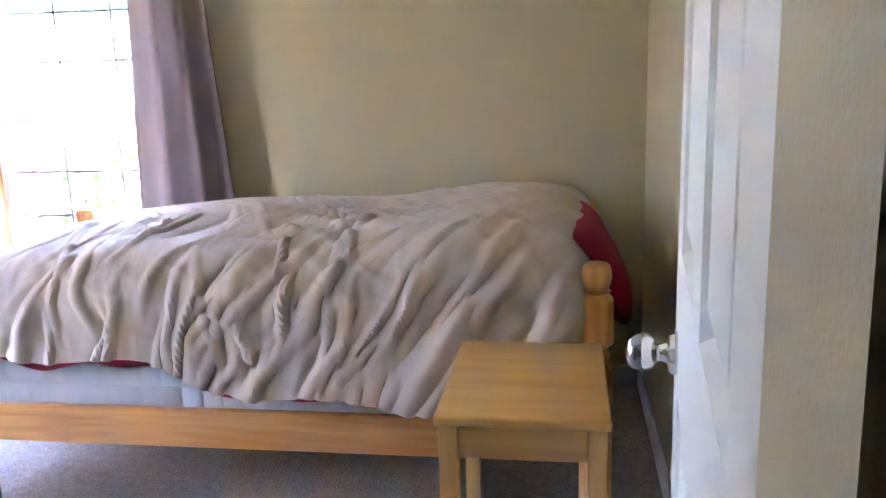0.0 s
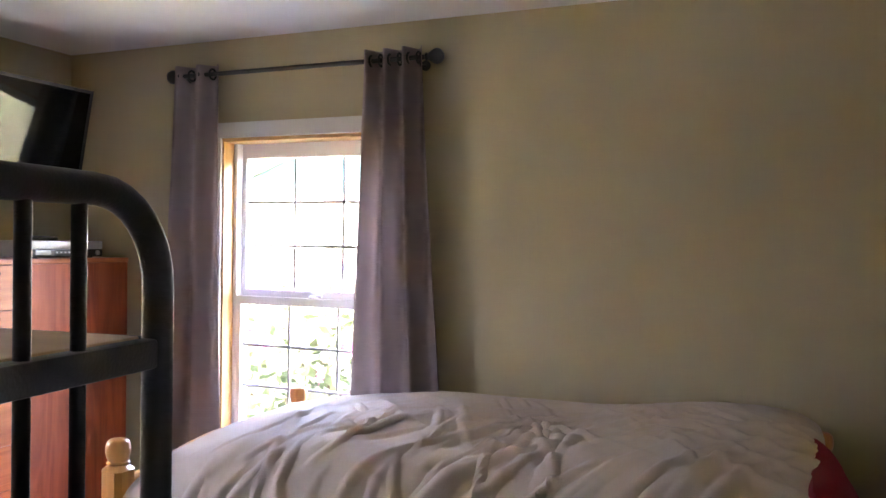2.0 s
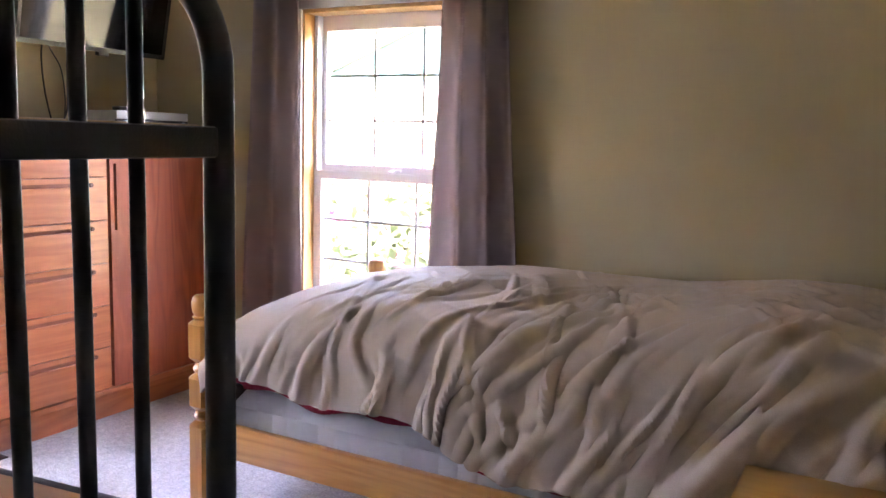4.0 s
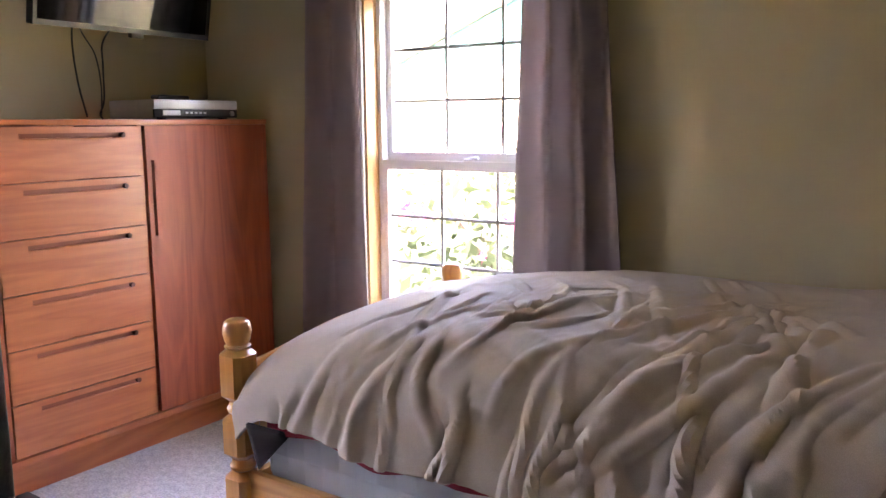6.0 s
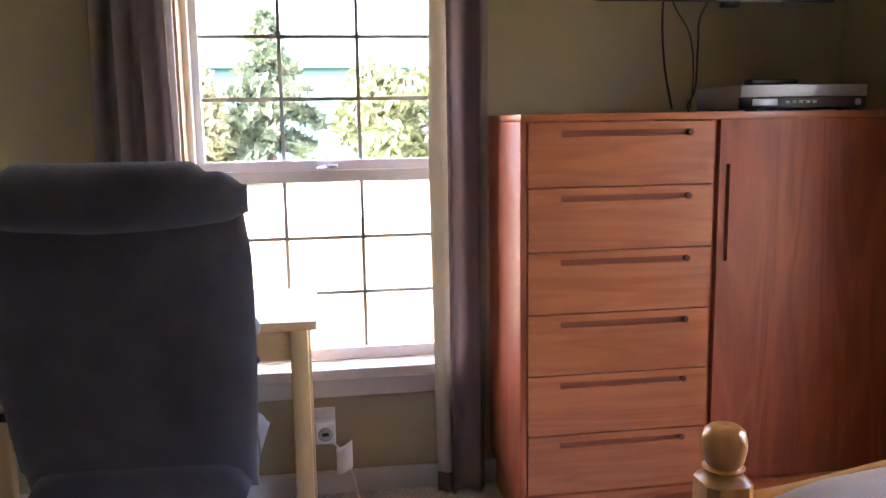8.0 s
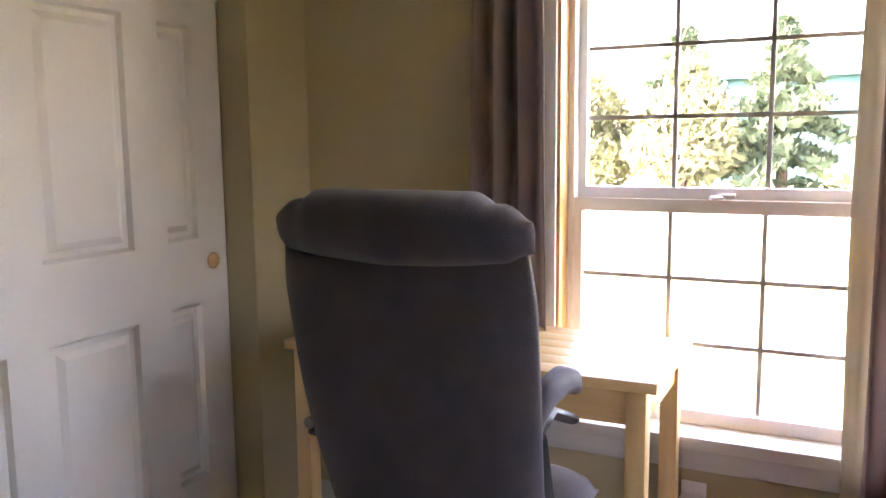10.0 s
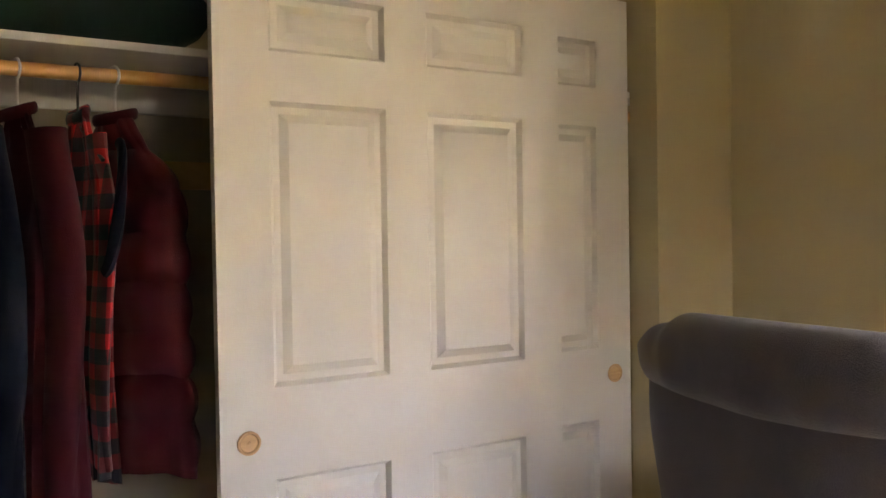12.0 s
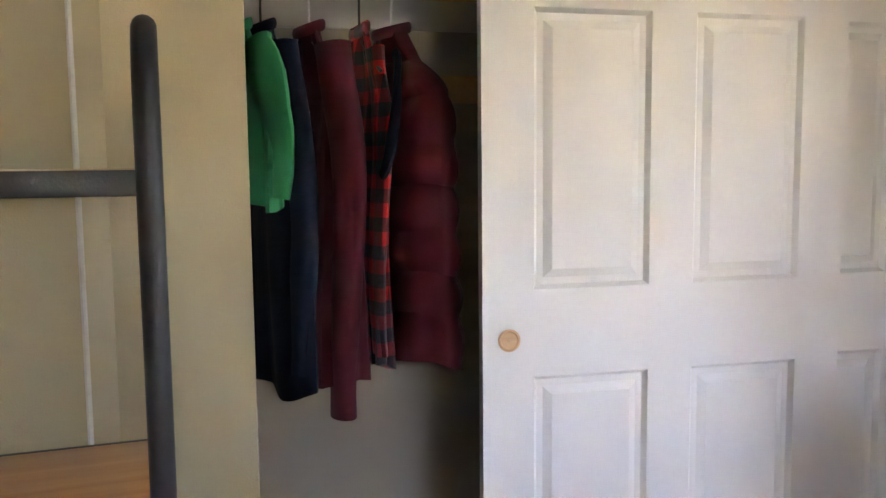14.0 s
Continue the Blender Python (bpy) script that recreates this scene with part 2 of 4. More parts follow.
def let_light_through(m, color, share):
    """Thin cloth: part of the light goes through it."""
    n, l = m.node_tree.nodes, m.node_tree.links
    tr = n.new("ShaderNodeBsdfTranslucent")
    tr.inputs[0].default_value = (*color, 1)
    mx = n.new("ShaderNodeMixShader")
    mx.inputs[0].default_value = share
    l.new(n["Principled BSDF"].outputs[0], mx.inputs[1])
    l.new(tr.outputs[0], mx.inputs[2])
    l.new(mx.outputs[0], n["Material Output"].inputs[0])


let_light_through(M_CURTAIN, (0.56, 0.47, 0.44), 0.33)
let_light_through(M_LINING, (0.7, 0.64, 0.52), 0.3)


# ---------------------------------------------------------------- mesh helpers
def bx(bm, x0, x1, y0, y1, z0, z1):
    vs = [bm.verts.new((x, y, z)) for x in (x0, x1) for y in (y0, y1) for z in (z0, z1)]
    for q in ((0, 1, 3, 2), (4, 6, 7, 5), (0, 4, 5, 1), (2, 3, 7, 6), (0, 2, 6, 4), (1, 5, 7, 3)):
        bm.faces.new([vs[i] for i in q])
    return bm


def box(x0, x1, y0, y1, z0, z1, bevel=0.0, seg=2):
    bm = bx(bmesh.new(), min(x0, x1), max(x0, x1), min(y0, y1), max(y0, y1), min(z0, z1), max(z0, z1))
    if bevel:
        bmesh.ops.bevel(bm, geom=bm.edges[:], offset=bevel, segments=seg, affect="EDGES", profile=0.5)
    return bm


def tube(bm, pts, rx, ry=None, seg=12, up=(0, 0, 1), closed=False, caps=True):
    """Sweep an ellipse (rx across, ry along up) along a line of points."""
    pts = [Vector(p) for p in pts]
    ry = ry or rx
    rings = []
    n = len(pts)
    side = None
    for i, p in enumerate(pts):
        a, b = (pts[(i - 1) % n], pts[(i + 1) % n]) if closed else (pts[max(i - 1, 0)], pts[min(i + 1, n - 1)])
        d = (b - a).normalized()
        s = d.cross(Vector(up))
        if s.length < 1e-3:
            s = d.cross(Vector((1, 0, 0))) if side is None else side
        s.normalize()
        if side is not None and s.dot(side) < 0:
            s = -s
        side = s
        u = s.cross(d)
        r1 = rx[i] if hasattr(rx, "__len__") else rx
        r2 = ry[i] if hasattr(ry, "__len__") else ry
        rings.append([bm.verts.new(p + s * math.cos(t) * r1 + u * math.sin(t) * r2) for t in (2 * math.pi * k / seg for k in range(seg))])
    for i in range(n if closed else n - 1):
        a, b = rings[i], rings[(i + 1) % n]
        for k in range(seg):
            bm.faces.new((a[k], a[(k + 1) % seg], b[(k + 1) % seg], b[k]))
    if caps and not closed:
        bm.faces.new(rings[0][::-1])
        bm.faces.new(rings[-1])
    return bm


def lathe(bm, profile, seg=20, at=(0, 0, 0), axis="z"):
    rings = []
    for r, h in profile:
        ring = []
        for k in range(seg):
            t = 2 * math.pi * k / seg
            c, s = r * math.cos(t), r * math.sin(t)
            p = {"z": (c, s, h), "y": (c, h, s), "x": (h, c, s)}[axis]
            ring.append(bm.verts.new(Vector(p) + Vector(at)))
        rings.append(ring)
    for a, b in zip(rings, rings[1:]):
        for k in range(seg):
            bm.faces.new((a[k], a[(k + 1) % seg], b[(k + 1) % seg], b[k]))
    bm.faces.new(rings[0][::-1])
    bm.faces.new(rings[-1])
    return bm


def grid(nu, nv, f):
    verts = [f(i / nu, j / nv) for i in range(nu + 1) for j in range(nv + 1)]
    w = nv + 1
    faces = [(i * w + j, (i + 1) * w + j, (i + 1) * w + j + 1, i * w + j + 1) for i in range(nu) for j in range(nv)]
    me = bpy.data.meshes.new("grid")
    me.from_pydata(verts, [], faces)
    bm = bmesh.new()
    bm.from_mesh(me)
    bpy.data.meshes.remove(me)
    return bm


def mesh_of(bm, material, smooth=True):
    bmesh.ops.recalc_face_normals(bm, faces=bm.faces[:])
    me = bpy.data.meshes.new("mesh")
    bm.to_mesh(me)
    bm.free()
    me.materials.append(material)
    if smooth:
        for p in me.polygons:
            p.use_smooth = True
        me.set_sharp_from_angle(angle=radians(38))
    return me


def thing(name, loc, rz, label, category, group="", kind=""):
    ob = new(name)
    ob.empty_display_size = 0.1
    ob.matrix_world = pose(*loc, 0, 0, rz)
    return tagged(ob, label, category, group, kind)


def part(name, bm, material, parent, label="", smooth=True):
    """One mesh under a thing or under a part, in the thing's own coordinates."""
    ob = new(name, mesh_of(bm, material, smooth))
    ob.parent = parent
    return tagged(ob, label) if label else ob


def solo(name, bm, material, label, category, kind="", group="", smooth=True):
    return tagged(new(name, mesh_of(bm, material, smooth)), label, category, group, kind)


def solid(ob, thickness, offset=0.0):
    m = ob.modifiers.new("thickness", "SOLIDIFY")
    m.thickness, m.offset = thickness, offset
    return ob


# ---------------------------------------------------------------- structure
XW, XE, YN, YC, YD, ZC = -3.37, 0.433, 3.67, 0.44, 0.735, 2.355
XR = -1.026                      # the return wall between closet front and door wall
DX0, DX1 = -0.585, 0.222         # doorway
CX0, CX1 = -3.06, -1.297         # closet opening
NW0, NW1, WW0, WW1, WZ0, WZ1 = -2.405, -1.485, 1.34, 2.26, 0.446, 1.888
TH = 0.2


def wall(name, boxes, label, material=None):
    bm = bmesh.new()
    for b in boxes:
        bx(bm, *b)
    return solo(name, bm, material or M_WALL, label, "wall", "structure", smooth=False)


wall("wall_north", [(XW - TH, NW0, YN, YN + TH, -0.6, ZC), (NW1, XE + 0.12, YN, YN + TH, -0.6, ZC),
                    (NW0, NW1, YN, YN + TH, -0.6, WZ0), (NW0, NW1, YN, YN + TH, WZ1, ZC)], "olive tan painted wall behind the bed")
wall("wall_west", [(XW - TH, XW, -0.4, WW0, -0.6, ZC), (XW - TH, XW, WW1, YN, -0.6, ZC),
                   (XW - TH, XW, WW0, WW1, -0.6, WZ0), (XW - TH, XW, WW0, WW1, WZ1, ZC)], "olive tan painted wall behind the desk")
wall("wall_east", [(XE, XE + 0.12, YD - 0.11, YN, 0, ZC)], "olive tan painted wall at the bed head")
wall("wall_south_1", [(XW, CX0, YC - 0.11, YC, 0, ZC), (CX1, XR, YC - 0.11, YC, 0, ZC), (CX0, CX1, YC - 0.11, YC, 2.05, ZC)],
     "tan painted wall around the closet opening")
wall("wall_south_2", [(XR, DX0, YD - 0.11, YD, 0, ZC), (DX1, XE, YD - 0.11, YD, 0, ZC), (DX0, DX1, YD - 0.11, YD, 2.06, ZC),
                      (XR, XR + 0.11, YC - 0.11, YD - 0.11, 0, ZC)], "tan painted wall beside the doorway")
wall("wall_closet", [(XW, XR + 0.11, -0.4, -0.28, 0, ZC), (XR, XR + 0.11, -0.28, YC - 0.11, 0, ZC)], "dim painted closet wall", M_CLOSETW)
wall("wall_hall", [(XR + 0.11, 1.3, -1.3, -1.18, 0, ZC), (1.3, 1.42, -1.3, YD - 0.11, 0, ZC), (XR, XR + 0.11, -1.3, -0.4, 0, ZC),
                   (XE + 0.12, 1.3, YD - 0.23, YD - 0.11, 0, ZC)], "dark hall wall outside the room")
bead = bmesh.new()
tube(bead, [(XR - 0.001, YD - 0.002, 0.0), (XR - 0.001, YD - 0.002, ZC)], 0.005, seg=8)
solo("trim", bead, M_WHITE, "pale rounded corner bead on the wall edge", "trim", "structure")

fl = box(XW, 1.3, -1.18, YN, -0.12, 0.0)
solo("floor", fl, M_CARPET, "grey cut-pile carpet", "floor", "structure", smooth=False)
solo("ceiling", box(XW - TH - 0.4, 1.5, -1.5, YN + TH + 0.4, ZC, ZC + 0.15), M_CEIL, "white textured ceiling", "ceiling", "structure", smooth=False)

for nm, b in (("n", (XW, XE, YN - 0.014, YN, 0, 0.085)), ("w", (XW, XW + 0.014, YC, YN - 0.014, 0, 0.085)), ("e", (XE - 0.014, XE, YD, YN - 0.014, 0, 0.085)),
              ("c", (CX1, XR, YC, YC + 0.014, 0, 0.085)), ("d", (XR, DX0, YD, YD + 0.014, 0, 0.085))):
    solo("baseboard", box(*b, bevel=0.004), M_WHITE, "white painted baseboard", "baseboard", "structure")


def window(name, loc, rz, label):
    """Double-hung window with a grid in each sash; x along the wall, y outwards, from the opening's lower corner's middle."""
    w = thing(name, loc, rz, label, "window", kind="structure")
    hw, h = 0.46, WZ1 - WZ0
    for sx in (-1, 1):
        part("jamb", box(sx * hw, sx * (hw - 0.018), 0.0, 0.17, 0.03, h - 0.018, 0.002), M_JAMB, w, "varnished pine jamb")
        part("casing", box(sx * (hw - 0.008), sx * (hw + 0.052), -0.016, 0, -0.0, h, 0.004), M_WHITE, w)
        part("stop", box(sx * (hw - 0.018), sx * (hw - 0.038), 0.075, 0.17, 0.03, h - 0.018, 0.002), M_VINYL, w)
    part("head_jamb", box(-hw, hw, 0, 0.17, h - 0.018, h, 0.002), M_JAMB, w, "varnished pine head")
    part("head_casing", box(-hw - 0.056, hw + 0.056, -0.019, 0, h, h + 0.071, 0.004), M_WHITE, w)
    part("window_sill", box(-hw - 0.06, hw + 0.06, -0.045, 0.0, -0.02, 0.018, 0.006), M_WHITE, w)
    part("sill_bed", box(-hw, hw, 0.0, 0.19, -0.0, 0.018, 0.002), M_WHITE, w)
    part("apron", box(-hw - 0.04, hw + 0.04, -0.014, 0, -0.09, -0.02, 0.003), M_WHITE, w)
    for nm, y, z0, z1, bot in (("upper_sash", 0.135, 0.655, h - 0.018, 0.068), ("lower_sash", 0.095, 0.012, 0.69, 0.048)):
        bm = bmesh.new()
        g0, g1, x1 = z0 + bot, z1 - (0.07 if bot > 0.05 else 0.039), hw - 0.063
        o = hw - 0.022
        for b in ((-o, -x1, z0, z1), (x1, o, z0, z1), (-x1, x1, z0, g0), (-x1, x1, g1, z1)):
            bx(bm, b[0], b[1], y - 0.018, y + 0.018, b[2], b[3])
        s = part(nm, bm, M_VINYL, w, smooth=False)
        for k in (1, 2):
            xk = -x1 + k * 2 * x1 / 3
            part("muntin", box(xk - 0.0065, xk + 0.0065, y + 0.002, y + 0.012, g0, g1), M_VINYL, s, smooth=False)
            zk = g0 + k * (g1 - g0) / 3
            part("muntin", box(-x1, x1, y + 0.003, y + 0.011, zk - 0.0065, zk + 0.0065), M_VINYL, s, smooth=False)
        pane = part("pane", box(-x1, x1, y - 0.004, y - 0.001, g0, g1), M_GLASS, s, smooth=False)
        pane.visible_shadow = False
    lock = bmesh.new()
    lathe(lock, [(0.022, 0), (0.022, 0.008), (0.014, 0.012)], 14, (0, 0.095, 0.691))
    tube(lock, [(0, 0.095, 0.702), (0.05, 0.088, 0.704)], 0.006, seg=8)
    part("sash_lock", lock, M_VINYL, w)
    return w


window("window_1", ((NW0 + NW1) / 2, YN, WZ0), 0, "white double-hung window with a grille and pine jambs")
window("window_2", (XW, (WW0 + WW1) / 2, WZ0), 90, "white double-hung window with a grille above the desk")


# ---------------------------------------------------------------- doors
def panel_leaf(parent, w, h, t, name="leaf"):
    """Six-panel leaf from x 0 to w, y 0 (front) to t, z 0 to h: stiles and rails with raised panels on both faces."""
    st, mu = 0.125, 0.115
    cols = ((st, (w - mu) / 2), ((w + mu) / 2, w - st))
    rows = ((0.24, 0.80), (1.008, 1.653), (1.765, 1.90))
    bm = bmesh.new()
    for b in ((0, st), (w - st, w), (cols[0][1], cols[1][0])):
        bx(bm, b[0], b[1], 0, t, 0, h)
    zz = [0] + [z for r in rows for z in r] + [h]
    for c in cols:
        for z0, z1 in zip(zz[::2], zz[1::2]):
            bx(bm, c[0], c[1], 0, t, z0, z1)
    leaf = part(name, bm, M_WHITE, parent, smooth=False)
    for c in cols:
        for r in rows:
            pm = bmesh.new()
            loops = []
            for ins, d in ((0.0, 0.0005), (0.010, 0.013), (0.026, 0.013), (0.046, 0.003)):
                loops.append((c[0] + ins, c[1] - ins, r[0] + ins, r[1] - ins, d))
            for front in (True, False):
                rings = []
                for x0, x1, z0, z1, d in loops:
                    y = d if front else t - d
                    rings.append([pm.verts.new(p) for p in ((x0, y, z0), (x1, y, z0), (x1, y, z1), (x0, y, z1))])
                for a, b in zip(rings, rings[1:]):
                    for k in range(4):
                        pm.faces.new((a[k], a[(k + 1) % 4], b[(k + 1) % 4], b[k]))
                pm.faces.new(rings[-1])
            part("panel", pm, M_WHITE, leaf, smooth=False)
    return leaf


def pull(parent, x, z):
    bm = lathe(bmesh.new(), [(0.027, 0.0), (0.027, -0.003), (0.022, -0.004), (0.019, -0.001), (0.004, -0.0012), (0.003, -0.003), (0.001, -0.003)], 24, (x, 0, z), "y")
    part("finger_pull", bm, M_PULL, parent, "round wooden finger pull")


# sliding closet doors: local x runs west, front face towards the room
for nm, x0, yf, px in (("door_1", -1.81, 0.37, 0.064), ("door_2", -2.108, 0.325, 0.885)):
    d = thing(nm, (x0, yf, 0.012), 180, "white six-panel sliding closet door, half open" if nm == "door_1" else "white six-panel sliding closet door behind the other",
              "door", kind="structure")
    panel_leaf(d, 0.948, 2.03, 0.032)
    pull(d, px, 0.891 if nm == "door_1" else 0.93)

door = thing("door_3", (DX1 + 0.025, YD + 0.006, 0.012), 84.7, "white six-panel bedroom door standing open", "door", kind="structure")
panel_leaf(door, 0.90, 2.03, 0.035)
kb = bmesh.new()
lathe(kb, [(0.032, 0.035), (0.034, 0.039), (0.03, 0.046), (0.016, 0.049), (0.0125, 0.058), (0.0135, 0.064), (0.022, 0.069), (0.028, 0.08), (0.0285, 0.09),
           (0.025, 0.1), (0.016, 0.106), (0.004, 0.108)], 28, (0.839, 0, 0.846), "y")
part("door_knob", kb, M_CHROME, door, "satin chrome round knob")
part("door_knob", lathe(bmesh.new(), [(0.032, 0.0), (0.034, -0.004), (0.016, -0.012), (0.0125, -0.022), (0.022, -0.032), (0.0285, -0.052), (0.016, -0.07), (0.004, -0.072)], 24,
                        (0.839, 0, 0.846), "y"), M_CHROME, door)
part("latch_plate", box(0.8995, 0.9015, 0.006, 0.029, 0.815, 0.875), M_CHROME, door)
jb = bmesh.new()
for b in ((DX0, DX0 + 0.012, 0, 2.06), (DX1 - 0.012, DX1, 0, 2.06)):
    bx(jb, b[0], b[1], YD - 0.112, YD + 0.002, b[2], b[3])
solo("door_jamb", jb, M_WALL, "tan painted door jamb", "trim", "structure", smooth=False)


# ---------------------------------------------------------------- bed
def turned_post(bm, h, w=0.042):
    """Square post with chamfered blocks between turned necks and a ball cap, from z 0 to h."""
    def block(z0, z1):
        c = 0.022
        rings = []
        for z, s, ch in ((z0, w - c, 0.012), (z0 + c, w, 0.016), (z1 - c, w, 0.016), (z1, w - c, 0.012)):
            rings.append([bm.verts.new((x, y, z)) for x, y in ((s, s - ch), (s - ch, s), (ch - s, s), (-s, s - ch), (-s, ch - s), (ch - s, -s), (s - ch, -s), (s, ch - s))])
        for a, b in zip(rings, rings[1:]):
            for k in range(8):
                bm.faces.new((a[k], a[(k + 1) % 8], b[(k + 1) % 8], b[k]))
        bm.faces.new(rings[0][::-1])
        bm.faces.new(rings[-1])
    lathe(bm, [(0.018, h - 0.085), (0.033, h - 0.08), (0.036, h - 0.074), (0.029, h - 0.07), (0.034, h - 0.06), (0.038, h - 0.042), (0.038, h - 0.026), (0.034, h - 0.01),
               (0.026, h - 0.003), (0.012, h), (0.004, h - 0.002)], 22)
    z = h - 0.075
    for n in (0.155, 0.135):
        block(z - n, z)
        lathe(bm, [(0.026, z - n - 0.03), (0.034, z - n - 0.024), (0.036, z - n - 0.014), (0.03, z - n - 0.006), (0.028, z - n + 0.004)], 20)
        z -= n + 0.026
    block(0.0, z)
    return bm


BX0, BX1, BY0, BY1 = -1.833, 0.205, 2.45, 3.477
bed = thing("bed", ((BX0 + BX1) / 2, (BY0 + BY1) / 2, 0), 0, "honey-stained pine single bed with turned posts", "bed")
bhx, bhy = (BX1 - BX0) / 2, (BY1 - BY0) / 2
for sx, h in ((-1, 0.781), (1, 0.797)):
    for sy in (-1, 1):
        bm = turned_post(bmesh.new(), h)
        bmesh.ops.translate(bm, verts=bm.verts[:], vec=(sx * bhx, sy * bhy, 0))
        part("post", bm, M_PINE_Z, bed)


def end_board(x, z0, ze, zm, t=0.026):
    def f(u, v):
        y = -bhy + 0.03 + u * (2 * bhy - 0.06)
        top = ze + (zm - ze) * (0.5 - 0.5 * math.cos(2 * math.pi * u)) ** 0.8
        return (x, y, z0 + v * (top - z0))
    return grid(28, 3, f)


solid(part("footboard", end_board(-bhx, 0.40, 0.65, 0.705), M_PINE_Y, bed), 0.026)
solid(part("headboard", end_board(bhx, 0.36, 0.66, 0.76), M_PINE_Y, bed), 0.026)
part("lower_rail", box(-bhx - 0.013, -bhx + 0.013, -bhy + 0.03, bhy - 0.03, 0.2, 0.34, 0.004), M_PINE_Y, bed)
for sy in (-1, 1):
    part("side_rail", box(-bhx + 0.03, bhx - 0.03, sy * bhy - 0.013, sy * bhy + 0.013, 0.25, 0.365, 0.005), M_PINE_X, bed)
part("slat_base", box(-bhx + 0.04, bhx - 0.04, -bhy + 0.02, bhy - 0.02, 0.30, 0.33), M_PINE_Y, bed)


def quilt(u, z):
    return 0.007 * (abs(math.sin(u * math.pi / 0.062)) ** 0.35 * abs(math.sin((z - 0.31) * math.pi / 0.072)) ** 0.35)


mat_t = thing("mattress", ((BX0 + BX1) / 2 + 0.01, (BY0 + BY1) / 2, 0.332), 0, "white quilted mattress on the bed frame", "mattress")
ml, mw, mh = bhx - 0.055, bhy - 0.015, 0.235
bm = box(-ml, ml, -mw + 0.012, mw, 0, mh, 0.03, 3)
part("core", bm, M_MATTRESS, mat_t)
part("quilted_border", grid(340, 40, lambda u, v: (-ml + 0.02 + u * (2 * ml - 0.04), -mw + 0.011 - quilt(u * 2 * ml, 0.31 + v * (mh - 0.03)), 0.015 + v * (mh - 0.03))), M_MATTRESS, mat_t)
for z in (0.012, mh - 0.008):
    bm = bmesh.new()
    tube(bm, [(-ml + 0.01, -mw + 0.006, z), (ml - 0.01, -mw + 0.006, z)], 0.007, seg=8)
    part("piping", bm, M_MATTRESS, mat_t)
part("quilted_end", grid(6, 40, lambda u, v: (-ml - 0.001 - quilt(0.031, 0.31 + v * mh), -mw + 0.03 + u * (2 * mw - 0.06), 0.015 + v * (mh - 0.03))), M_MATTRESS, mat_t)


def smooth(a, b, x):
    t = min(max((x - a) / (b - a), 0.0), 1.0)
    return t * t * (3 - 2 * t)


def ridge(p, seed, sharp=1.0):
    n = noise.noise(Vector((p[0], p[1], seed)))
    return (1 - min(math.sqrt(n * n + 0.002) * 1.9, 1.0)) ** sharp


def top_height(x, y):
    z = 0.708 + 0.07 * smooth(-1.78, -1.35, x) + 0.03 * smooth(-1.4, -0.9, x)
    z += 0.05 * smooth(-0.55, 0.06, x) * (1 - 0.35 * smooth(0.12, 0.4, x))
    return z + 0.03 * smooth(2.68, 3.05, y) - 0.03 * smooth(3.3, 3.55, y) + 0.012 * noise.noise(Vector((x * 2.2, y * 2.2, 4.0)))


def hem(x):
    z = 0.54 - 0.02 * smooth(-1.6, -1.1, x) - 0.095 * smooth(-1.1, -0.45, x)
    return z + 0.014 * math.sin(x * 11.0) * smooth(-1.7, -1.2, x) + 0.012 * noise.noise(Vector((x * 7, 0.3, 9.0)))


